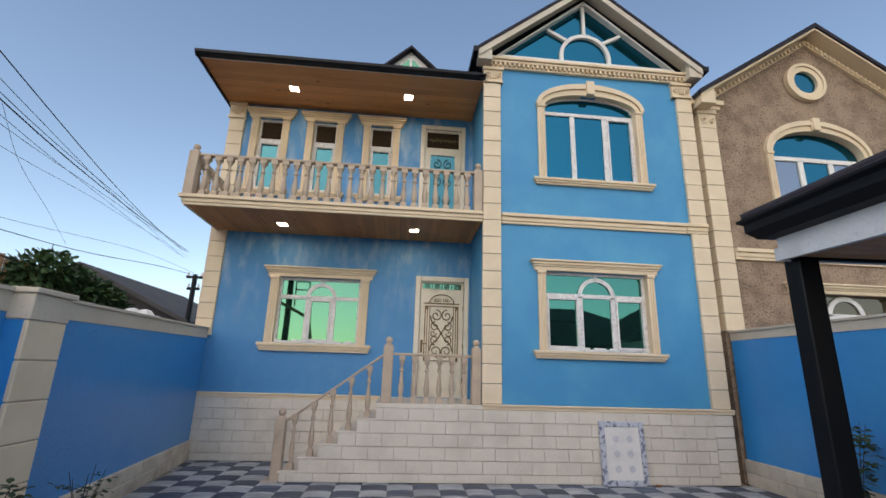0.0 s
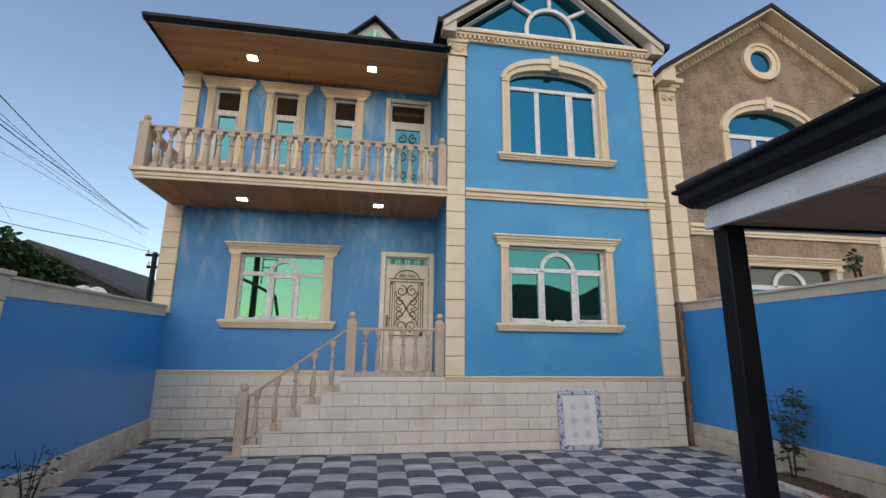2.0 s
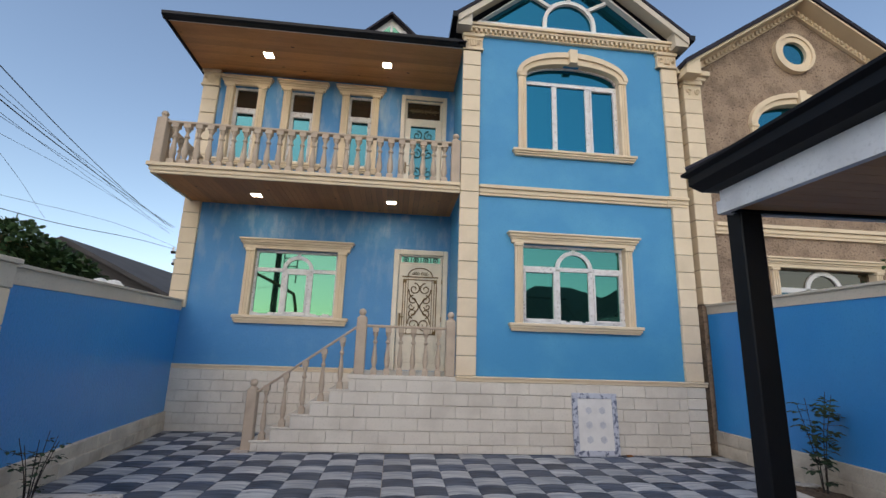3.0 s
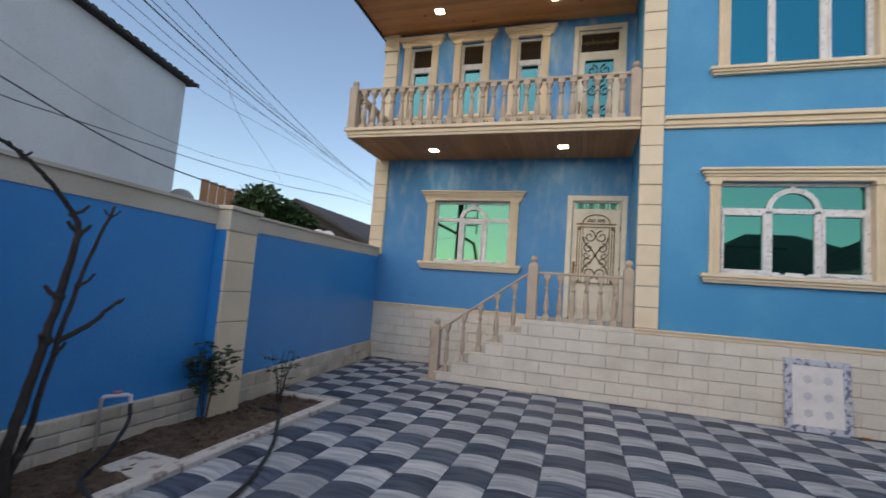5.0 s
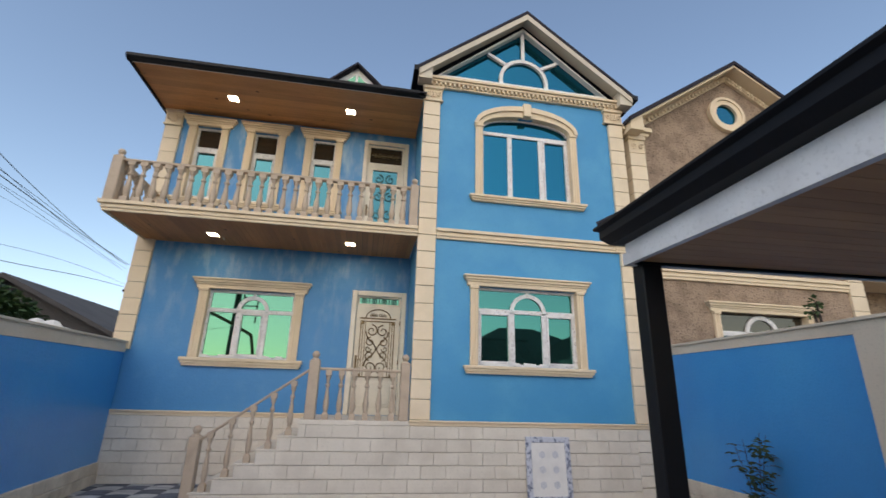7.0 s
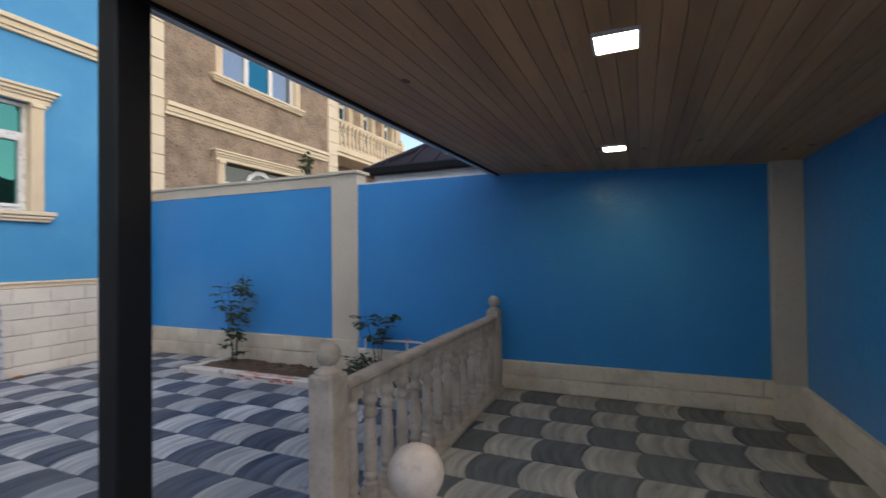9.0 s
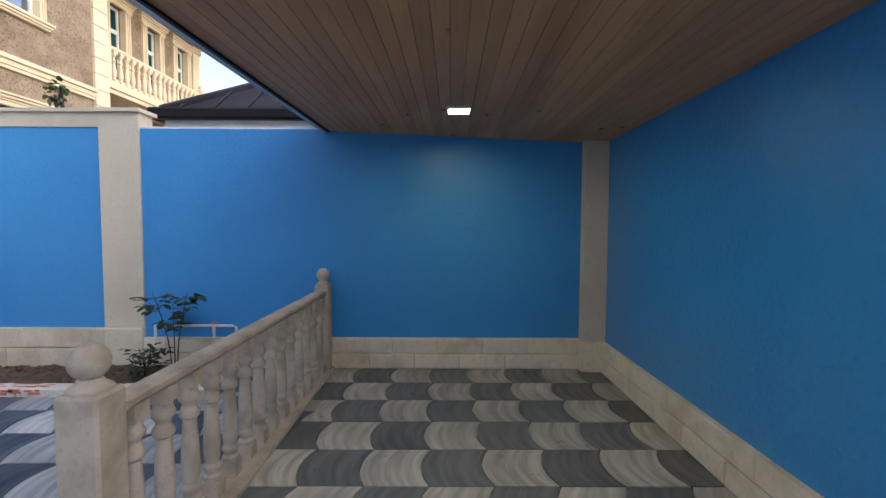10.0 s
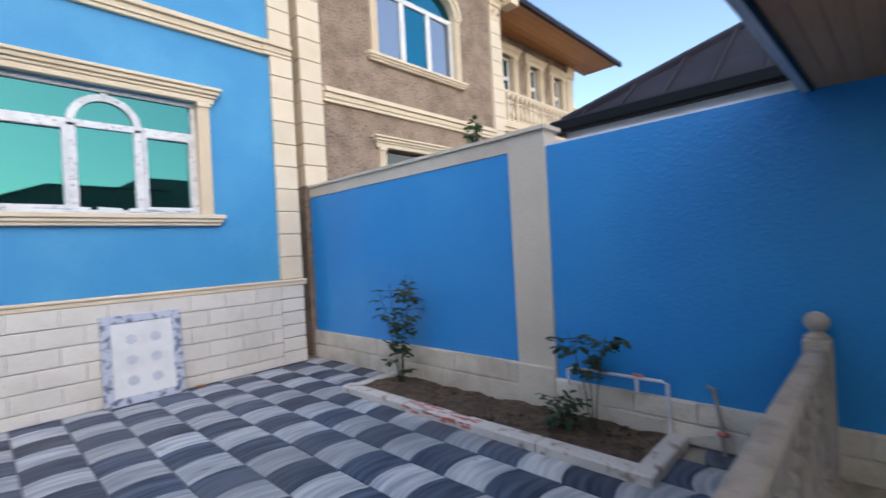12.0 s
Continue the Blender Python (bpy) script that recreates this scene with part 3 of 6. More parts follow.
for q in ((a, a + 0.04, c, d), (b - 0.04, b, c, d), (a + 0.04, b - 0.04, c, c + 0.045), (a + 0.04, b - 0.04, d - 0.04, d)):
    box(bm, q[0], q[1], FRONT + YG - 0.018, FRONT + YG + 0.05, q[2], q[3], bevel=0.006)
part("sash", bm, PVC, win)
torn_film(win, x0, x1, z0 + 0.05, FRONT, 5)

for x0, x1, z0, z1 in W_NARROW:
    win = part("window", holed_wall(B(), x0 - 0.01, x1 + 0.01, z0 - 0.01, z1 + 0.01, RECESS + YG + 0.07, RECESS + YG + 0.16, [(x0 + 0.03, x1 - 0.03, z0 + 0.03, z1 - 0.03)]), COPING, house, "narrow window with a dark upper light and fluted cream trim")
    surround(win, x0, x1, z0, z1, RECESS, 0.15, 0.19, 0.13, 0.05)
    tz = 6.71
    glazing(win, x0, x1, z0, z1, RECESS, [(x0 + 0.05, x1 - 0.05, tz - 0.05, tz + 0.05)],
            (GLASS_TEAL, [(x0 + 0.03, x1 - 0.03, z0 + 0.03, tz)]), smalls=[(x0 + 0.05, x1 - 0.05, z0 + 0.05, tz - 0.05)])
    part("pane", box(B(), x0 + 0.03, x1 - 0.03, RECESS + YG + 0.035, RECESS + YG + 0.043, tz, z1 - 0.03), GLASS_DARK, win, "dark upper pane")


# ---- doors ----
def scroll(bm, cx, cz, y, r, s, t, turns=1.4, a0=90, w=0.012):
    n = 18
    pts = []
    for i in range(n + 1):
        k = i / n
        a, rr = radians(a0 + s * 360 * turns * k), r * (1 - 0.78 * k)
        pts.append((cx + rr * math.cos(a), y, cz + t * rr * math.sin(a)))
    return tube(bm, pts, w, w * 0.8, 5)


def door_frame(op, y, w=0.11):
    x0, x1, z0, z1 = op
    bm = B()
    for q in ((x0 - w, x0, z0, z1 + w), (x1, x1 + w, z0, z1 + w), (x0, x1, z1, z1 + w)):
        box(bm, q[0], q[1], y - 0.03, y + 0.20, q[2], q[3], bevel=0.012)
    return bm


def front_door():
    x0, x1, z0, z1 = D_LOW
    y = RECESS
    d = part("door", door_frame(D_LOW, y), DOOR_CREAM, house, "closed cream steel door with scrolled bronze grille")
    leaf = part("door_leaf", box(B(), x0 + 0.004, x1 - 0.004, y + 0.03, y + 0.09, z0, 3.40, bevel=0.006), DOOR_CREAM, d)
    bm = B()
    for q in ((x0, x1, 3.40, 3.445), (x0, x0 + 0.05, 3.445, z1), (x1 - 0.05, x1, 3.445, z1), (x0 + 0.05, x1 - 0.05, z1 - 0.03, z1)):
        box(bm, q[0], q[1], y + 0.03, y + 0.09, q[2], q[3], bevel=0.005)
    part("transom", bm, DOOR_CREAM, d)
    part("transom_pane", box(B(), x0 + 0.04, x1 - 0.04, y + 0.07, y + 0.08, 3.435, z1 - 0.03), GLASS, d)
    bm = B()
    for i in range(4):
        cx = x0 + 0.15 + i * (x1 - x0 - 0.30) / 3
        tube(bm, [(cx + 0.05 * math.cos(a * math.pi / 6), y + 0.05, 3.507 + 0.05 * math.sin(a * math.pi / 6)) for a in range(13)], 0.012, seg=5)
        lathe(bm, ball_profile(0.022, 0), 6, (cx, y + 0.05, 3.507))
        if i < 3:
            box(bm, cx + 0.095, cx + 0.117, y + 0.045, y + 0.056, 3.445, z1 - 0.03)
    part("transom_grille", bm, IRON_GREEN, d)
    cx = (x0 + x1) / 2
    bm = B()
    a, b, c, e = cx - 0.36, cx + 0.36, 1.93, 3.08
    for q in ((a, a + 0.02, c, e), (b - 0.02, b, c, e), (a + 0.05, a + 0.065, c, e), (b - 0.065, b - 0.05, c, e), (a + 0.10, a + 0.115, c, e), (b - 0.115, b - 0.10, c, e), (a, b, c, c + 0.02), (a, b, e - 0.02, e), (a - 0.02, b + 0.02, e + 0.04, e + 0.065)):
        box(bm, q[0], q[1], y + 0.008, y + 0.032, q[2], q[3])
    for xa in (a + 0.0, b - 0.075):
        for za in (c + 0.0, e - 0.075):
            box(bm, xa, xa + 0.075, y + 0.004, y + 0.03, za, za + 0.075, bevel=0.006)
    tube(bm, [(p[0], y + 0.02, p[1]) for p in arc(cx, e + 0.065, 0.26, 180, 0, 14, 0.18)], 0.013, seg=5)
    mid = (c + e) / 2
    for sx in (-1, 1):
        for sz, far in ((1, 0.37), (-1, 0.37)):
            scroll(bm, cx + sx * 0.115, mid + sz * far, y + 0.018, 0.125, sx, sz, 1.3, 90, 0.014)
            scroll(bm, cx + sx * 0.13, mid + sz * 0.14, y + 0.018, 0.10, -sx, sz, 1.2, 90, 0.014)
            tube(bm, bez([(cx, y + 0.018, mid), (cx + sx * 0.07, y + 0.018, mid + sz * 0.11), (cx + sx * 0.20, y + 0.018, mid + sz * 0.24), (cx + sx * 0.235, y + 0.018, mid + sz * 0.36)], 4), 0.013, seg=5)
        scroll(bm, cx + sx * 0.17, mid, y + 0.018, 0.07, sx, 1, 1.1, 180 if sx > 0 else 0, 0.013)
        for k in range(3):
            scroll(bm, cx + sx * (0.05 + 0.05 * k), e + 0.12, y + 0.018, 0.036, sx, 1, 1.0, 90, 0.009)
    lathe(bm, ball_profile(0.03, 0), 8, (cx, y + 0.014, mid))
    part("grille", bm, BRASS, d, "bronze scrollwork grille")
    bm = B()
    box(bm, cx - 0.36, cx + 0.36, y + 0.018, y + 0.034, 1.36, 1.86, bevel=0.008)
    box(bm, cx - 0.29, cx + 0.29, y + 0.010, y + 0.022, 1.42, 1.80, bevel=0.006)
    part("lower_panel", bm, DOOR_CREAM, leaf)
    bm = B()
    box(bm, x0 + 0.04, x0 + 0.085, y + 0.012, y + 0.034, 2.10, 2.36, bevel=0.006)
    tube(bm, [(x0 + 0.062, y + 0.02, 2.28), (x0 + 0.062, y - 0.03, 2.28), (x0 + 0.15, y - 0.03, 2.28)], 0.009, seg=6)
    part("door_handle", bm, BRASS, leaf)
    bm = B()
    for z in (1.5, 2.2, 3.0):
        tube(bm, [(x1 - 0.006, y + 0.02, z), (x1 - 0.006, y + 0.02, z + 0.10)], 0.010, seg=6)
    part("hinge", bm, BRASS, leaf)


def balcony_door():
    x0, x1, z0, z1 = D_UP
    y = RECESS
    d = part("door", door_frame(D_UP, y, 0.10), DOOR_CREAM, house, "cream balcony door with scrolled iron over glass")
    bm = B()
    for q in ((x0, x0 + 0.14, z0, 6.80), (x1 - 0.14, x1, z0, 6.80), (x0 + 0.14, x1 - 0.14, z0, z0 + 0.45), (x0 + 0.14, x1 - 0.14, 6.62, 6.80),
              (x0, x0 + 0.05, 6.80, z1), (x1 - 0.05, x1, 6.80, z1), (x0 + 0.05, x1 - 0.05, z1 - 0.05, z1)):
        box(bm, q[0], q[1], y + 0.03, y + 0.09, q[2], q[3], bevel=0.005)
    leaf = part("door_leaf", bm, DOOR_CREAM, d)
    part("door_pane", box(B(), x0 + 0.12, x1 - 0.12, y + 0.065, y + 0.075, z0 + 0.43, 6.64), GLASS_TEAL, d)
    part("transom_pane", box(B(), x0 + 0.04, x1 - 0.04, y + 0.065, y + 0.075, 6.78, z1 - 0.04), GLASS_DARK, d)
    cx = (x0 + x1) / 2
    bm = B()
    for sx in (-1, 1):
        for cz in (5.5, 5.95, 6.40):
            scroll(bm, cx + sx * 0.13, cz, y + 0.04, 0.12, sx, 1, 1.3, 90, 0.010)
        scroll(bm, cx + sx * 0.05, 6.22, y + 0.04, 0.07, -sx, -1, 1.2, 90, 0.009)
    part("grille", bm, IRON_GREEN, d, "dark scrollwork grille")
    bm = B()
    for sx in (-1, 1):
        for k in range(3):
            scroll(bm, cx + sx * (0.07 + 0.10 * k), 7.0, y + 0.04, 0.06, sx, 1 if k % 2 else -1, 1.1, 90, 0.008)
    tube(bm, [(x0 + 0.06, y + 0.04, 7.0), (x1 - 0.06, y + 0.04, 7.0)], 0.008, seg=5)
    part("transom_grille", bm, BRASS, d)
    bm = B()
    box(bm, x0 + 0.04, x0 + 0.08, y + 0.012, y + 0.034, 5.45, 5.72, bevel=0.006)
    tube(bm, [(x0 + 0.06, y + 0.02, 5.62), (x0 + 0.06, y - 0.03, 5.62), (x0 + 0.15, y - 0.03, 5.62)], 0.009, seg=6)
    part("door_handle", bm, BRASS, leaf)


front_door()
balcony_door()

# ---- balcony, porch and steps ----
SLAB = [(4.475, 4.525, 0.03), (4.525, 4.60, 0.05), (4.60, 4.665, 0.09)]
bm = stepped(B(), -3.98, 1.40, 8.0, SLAB, False)
box(bm, -3.98, 1.40, 8.012, RECESS, 4.53, 4.65)
for z0, z1, d in SLAB:
    box(bm, -3.98 - d, -3.97, 8.0 - d, RECESS + 0.02, z0, z1)
balcony = part("balcony", bm, CREAM, house, "cream moulded balcony slab with plank underside")
soffit = part("balcony_soffit", box(B(), -3.97, 1.415, 8.006, RECESS - 0.004, 4.515, 4.529), BLACK, house, "brown varnished plank soffit")
me = mesh_of(box(B(), 0.002, 5.385 / 52 - 0.003, 8.005, RECESS - 0.002, 4.498, 4.514), "plank", FIR_Y)
for i in range(52):
    part("plank", me, None, soffit).location.x = -3.97 + i * 5.385 / 52
soffit = part("eave_soffit", box(B(), -4.2, 1.41, 8.022, 9.616, 7.563, 7.574), BLACK, house, "orange varnished plank soffit")
me = mesh_of(box(B(), -4.2, 1.41, 0.002, 1.6 / 17 - 0.003, 7.545, 7.562), "plank", FIR)
for i in range(17):
    part("plank", me, None, soffit).location.y = 8.02 + i * 1.6 / 17


def led_panel(name, x, y, z, s, material, parent=None):
    t = thing(name, (x, y, z), "lit square white LED panel set in the plank ceiling", "ceiling light", "square ceiling lights")
    bm = B()
    for q in ((-s, -s + 0.012, -s, s), (s - 0.012, s, -s, s), (-s + 0.012, s - 0.012, -s, -s + 0.012), (-s + 0.012, s - 0.012, s - 0.012, s)):
        box(bm, x + q[0], x + q[1], y + q[2], y + q[3], z - 0.014, z + 0.004)
    part("rim", bm, WHITE, t)
    part("diffuser", box(B(), x - s + 0.012, x + s - 0.012, y - s + 0.012, y + s - 0.012, z - 0.009, z + 0.002), material, t)


for x, y, z in ((-2.49, 8.90, 4.496), (0.14, 8.84, 4.496), (-2.58, 8.83, 7.543), (-0.12, 8.80, 7.543)):
    led_panel("ceiling_light", x, y, z, 0.10, LED)

BALUSTER = [(0.052, 0.07), (0.045, 0.085), (0.030, 0.10), (0.040, 0.13), (0.050, 0.18), (0.049, 0.22), (0.038, 0.30), (0.027, 0.39), (0.024, 0.43),
            (0.040, 0.445), (0.042, 0.465), (0.026, 0.48), (0.024, 0.53), (0.042, 0.555), (0.045, 0.58), (0.045, 0.60)]


STOUT = [(0.050, 0.07), (0.054, 0.085), (0.054, 0.100), (0.040, 0.112), (0.042, 0.125), (0.051, 0.135), (0.051, 0.150), (0.040, 0.163), (0.046, 0.20), (0.048, 0.25),
         (0.044, 0.34), (0.037, 0.43), (0.036, 0.45), (0.050, 0.46), (0.053, 0.478), (0.044, 0.492), (0.036, 0.505), (0.038, 0.52), (0.054, 0.535), (0.057, 0.555), (0.046, 0.572), (0.044, 0.60)]


def baluster_mesh(h, material, fat=1.0, name="baluster", profile=BALUSTER):
    bm = B()
    k = h / 0.66
    lathe(bm, [(r * fat, z * k) for r, z in profile], 12)
    for z0, z1 in ((0, 0.075), (0.595, 0.66)):
        box(bm, -0.052 * fat, 0.052 * fat, -0.052 * fat, 0.052 * fat, z0 * k, z1 * k)
    return mesh_of(bm, name, material, True)


def newel(rail, x, y, z0, h, s, material, ball=0.062):
    """A square post with a moulded neck and a ball."""
    p = part("newel_post", box(B(), x - s, x + s, y - s, y + s, z0, z0 + h, bevel=0.012), material, rail)
    bm = B()
    lathe(bm, [(s * 0.95, 0), (s * 0.95, 0.012), (s * 0.6, 0.03), (s * 0.5, 0.045)] , 14, (x, y, z0 + h))
    lathe(bm, ball_profile(ball, ball + 0.035, 10), 16, (x, y, z0 + h))
    part("ball", bm, material, p, smooth=True)
    return p


def handrail(bm, a, b, w=0.05, h=0.06):
    """A rail of moulded section from a to b (tops of the balusters)."""
    a, b = Vector(a), Vector(b)
    d = (b - a)
    s = Vector((-d.y, d.x, 0)).normalized() * w
    prof = [(-1, 0.0), (-1.25, 0.3), (-1.25, 0.75), (-0.8, 1.0), (0.8, 1.0), (1.25, 0.75), (1.25, 0.3), (1, 0.0)]
    va = [bm.verts.new(a + s * u + Vector((0, 0, v * h))) for u, v in prof]
    vb = [bm.verts.new(b + s * u + Vector((0, 0, v * h))) for u, v in prof]
    for i in range(len(prof)):
        j = (i + 1) % len(prof)
        bm.faces.new((va[i], va[j], vb[j], vb[i]))
    bm.faces.new(va[::-1])
    bm.faces.new(vb)
    return bm


rail = thing("balcony_balustrade", (-1.2, 8.02, 4.665), "sandy stone balustrade with turned balusters along the balcony", "balustrade")
YB, ZB = 8.02, 4.665
newel(rail, -3.95, YB, ZB, 0.85, 0.085, TAN_STONE)
newel(rail, 1.31, YB, ZB, 0.85, 0.08, TAN_STONE)
me = baluster_mesh(0.77, TAN_STONE, 1.12)
for i in range(25):
    b = part("baluster", me, None, rail)
    b.location = (-3.72 + i * 4.82 / 24, YB, ZB)
part("handrail", handrail(B(), (-3.87, YB, ZB + 0.77), (1.23, YB, ZB + 0.77), 0.045, 0.05), TAN_STONE, rail)
for i in range(6):
    b = part("baluster", me, None, rail)
    b.location = (-3.95, YB + 0.24 + i * 0.22, ZB)
part("handrail", handrail(B(), (-3.95, YB + 0.09, ZB + 0.77), (-3.95, RECESS - 0.06, ZB + 0.77), 0.045, 0.05), TAN_STONE, rail)

# solid porch and steps
STEP_X = [-0.36, -0.655, -0.945, -1.235, -1.52, -1.80]
bm = B()
box(bm, -0.36, 5.5, 7.99, RECESS, 0.0, 1.17)
for i, xa in enumerate(STEP_X[1:], 1):
    box(bm, xa, STEP_X[i - 1], 7.99, RECESS - 0.02, 0.0, 1.2 - 0.2 * i - 0.065)
steps = part("porch", bm, JOINT, house, "raised porch with side steps faced in pale stone")
bm = B()
box(bm, -0.38, 1.42, 7.945, RECESS, 1.135, 1.205, bevel=0.006)
part("porch_floor", bm, STONE, house)
me_tread = mesh_of(box(B(), -0.31, 0.02, -0.02, RECESS - 8.0, -0.03, 0.0, bevel=0.006), "tread", STONE)
for i, xa in enumerate(STEP_X[1:], 1):
    t = part("tread", me_tread, None, steps)
    t.location = (STEP_X[i - 1] - 0.005, 7.975, 1.165 - 0.2 * i)
part("plinth_cap", stepped(B(), 1.40, 5.93, 8.0, [(1.137, 1.19, 0.055), (1.19, 1.2235, 0.075)], False), CREAM, house)
part("plinth_cap", stepped(B(), -3.95, -0.37, RECESS, [(1.135, 1.19, 0.07), (1.19, 1.225, 0.09)], False), CREAM, house)

rail = thing("step_balustrade", (-0.2, 8.05, 0), "sandy stone balustrade beside the porch steps", "balustrade")
YS = 8.04
newel(rail, -0.21, YS, 1.205, 0.93, 0.085, TAN_STONE)
newel(rail, 1.31, YS, 1.205, 0.93, 0.08, TAN_STONE)
newel(rail, -1.87, YS, 0.0, 0.93, 0.08, TAN_STONE)
part("post_foot", box(B(), -2.06, -1.802, YS - 0.16, YS + 0.16, 0.0, 0.025), GREY_STONE, rail)
me = baluster_mesh(0.775, TAN_STONE, 0.95)
me_step = baluster_mesh(0.83, TAN_STONE, 0.9)
for i in range(6):
    b = part("baluster", me, None, rail)
    b.location = (0.03 + i * 0.215, YS, 1.205)
part("handrail", handrail(B(), (-0.12, YS, 1.98), (1.23, YS, 1.98), 0.04, 0.045), TAN_STONE, rail)
for i in range(5):
    b = part("baluster", me_step, None, rail)
    b.location = (-0.51 - i * 0.288, YS, 0.965 - 0.2 * i)
part("handrail", handrail(B(), (-0.29, YS, 1.955), (-1.80, YS, 0.865), 0.04, 0.045), TAN_STONE, rail)

# ---- roofs ----
part("fascia_board", box(B(), -4.27, 1.44, 7.93, 7.99, 7.52, 7.59), BLACK, house, "dark brown eave board")
bm = B()
box(bm, -4.20, 1.42, 7.985, 8.015, 7.525, 7.56)
part("eave_trim", bm, WHITE, house)
gut = [(7.93, 7.52), (7.87, 7.52), (7.84, 7.55), (7.84, 7.61), (7.855, 7.61), (7.88, 7.55), (7.93, 7.55)]
part("gutter", prism(B(), gut, "x", -4.25, 1.30), BLACK, house)
bm = B()
prism(bm, [(7.86, 7.61), (11.9, 9.50), (15.4, 7.75), (15.4, 7.68), (11.9, 9.45), (7.86, 7.58)], "x", -4.25, 1.45)
box(bm, -4.24, -4.20, 7.95, 15.3, 7.50, 7.585)
part("roof", bm, ROOF, house, "dark sheet-metal roof")
# gable over the front block
S = 0.78
bm = B()
for s in (-1, 1):
    xe = 3.66 + s * 2.45
    pts = [(3.66, 10.05), (xe, 10.05 - 2.45 * S), (xe, 9.97 - 2.45 * S), (3.66, 9.97)]
    prism(bm, pts, "y", 7.72, 15.4)
part("roof", bm, ROOF, house, "dark sheet-metal gable roof")
for s in (-1, 1):
    bm = B()
    xe = 3.66 + s * 2.40
    prism(bm, [(3.66, 9.965), (xe, 9.965 - 2.40 * S), (xe, 9.92 - 2.40 * S), (3.66, 9.92)], "y", 7.76, 8.06)
    prism(bm, [(3.66, 9.965), (xe, 9.965 - 2.40 * S), (xe, 9.82 - 2.40 * S), (3.66, 9.82)], "y", 7.735, 7.76)
    # boxed eave returns
    prism(bm, [(xe, 9.92 - 2.40 * S), (xe, 9.77 - 2.40 * S), (xe - s * 0.28, 9.77 - 2.40 * S), (xe - s * 0.28, 9.92 - 2.12 * S)], "y", 7.77, 8.04)
    part("bargeboard", bm, COPING, house, "cream boards under the gable roof")
for s in (-1, 1):
    bm = B()
    xe = 3.66 + s * 2.46
    prism(bm, [(xe - 0.05, 9.92 - 2.45 * S), (xe + 0.05, 9.92 - 2.45 * S), (xe + 0.06, 10.04 - 2.45 * S), (xe - 0.05, 10.04 - 2.45 * S)], "y", 7.70, 15.3)
    part("gutter", bm, BLACK, house)
GX, GZ, GH, GA = 3.65, 8.22, 1.91, 1.50
gable = part("gable_window", prism(B(), [(GX - 2.12, 8.07), (GX + 2.12, 8.07), (GX, 8.07 + 2.12 * S + 0.1)], "y", FRONT + 0.12, FRONT + 0.3), BLUE, house, "triangular gable window with sunburst bars and blue mirror glass")
part("pane", prism(B(), [(GX - GH - 0.06, GZ - 0.03), (GX + GH + 0.06, GZ - 0.03), (GX, GZ + GA + 0.04)], "y", FRONT + 0.09, FRONT + 0.10), GLASS_BLUE, gable)
bm = B()
strip(bm, [(GX - 2.10, 8.085), (GX + 2.10, 8.085), (GX, 8.085 + 2.10 * S + 0.08)], [(GX - GH, GZ), (GX + GH, GZ), (GX, GZ + GA)], "y", FRONT - 0.04, FRONT + 0.13, closed=True)
part("window_frame", bm, WHITE, gable)
bm = B()
strip(bm, arc(GX, GZ + 0.18, 0.57, 180, 0, 18), arc(GX, GZ + 0.18, 0.49, 180, 0, 18), "y", FRONT + 0.02, FRONT + 0.09)
for s in (-1, 1):
    box(bm, GX + s * 0.53 - 0.04, GX + s * 0.53 + 0.04, FRONT + 0.02, FRONT + 0.09, GZ, GZ + 0.18)
    c, e = (GX + s * 0.40, GZ + 0.56), (GX + s * 0.82, GZ + 0.80)
    dx, dz = e[0] - c[0], e[1] - c[1]
    ln = math.hypot(dx, dz)
    nx, nz = -dz / ln * 0.035, dx / ln * 0.035
    prism(bm, [(c[0] + nx, c[1] + nz), (e[0] + nx, e[1] + nz), (e[0] - nx, e[1] - nz), (c[0] - nx, c[1] - nz)], "y", FRONT + 0.02, FRONT + 0.09)
box(bm, GX - 0.035, GX + 0.035, FRONT + 0.02, FRONT + 0.09, GZ + 0.73, GZ + GA - 0.02)
part("glazing_bar", bm, WHITE, gable)
# dormer
DX, DY, DZ = -0.12, 9.60, 9.40
bm = prism(B(), [(DX - 0.70, DZ - 0.70), (DX + 0.70, DZ - 0.70), (DX, DZ - 0.06)], "y", DY, DY + 1.9)
dormer = part("dormer", bm, WHITE, house, "small triangular dormer with a glazed front")
bm = B()
for s in (-1, 1):
    prism(bm, [(DX, DZ), (DX + s * 0.85, DZ - 0.80), (DX + s * 0.85, DZ - 0.87), (DX, DZ - 0.06)], "y", DY - 0.18, DY + 2.0)
part("dormer_roof", bm, ROOF, dormer)
part("pane", prism(B(), [(DX - 0.38, DZ - 0.62), (DX + 0.38, DZ - 0.62), (DX, DZ - 0.24)], "y", DY - 0.012, DY - 0.004), GLASS, dormer)
part("glazing_bar", box(B(), DX - 0.03, DX + 0.03, DY - 0.03, DY - 0.013, DZ - 0.62, DZ - 0.2), WHITE, dormer)


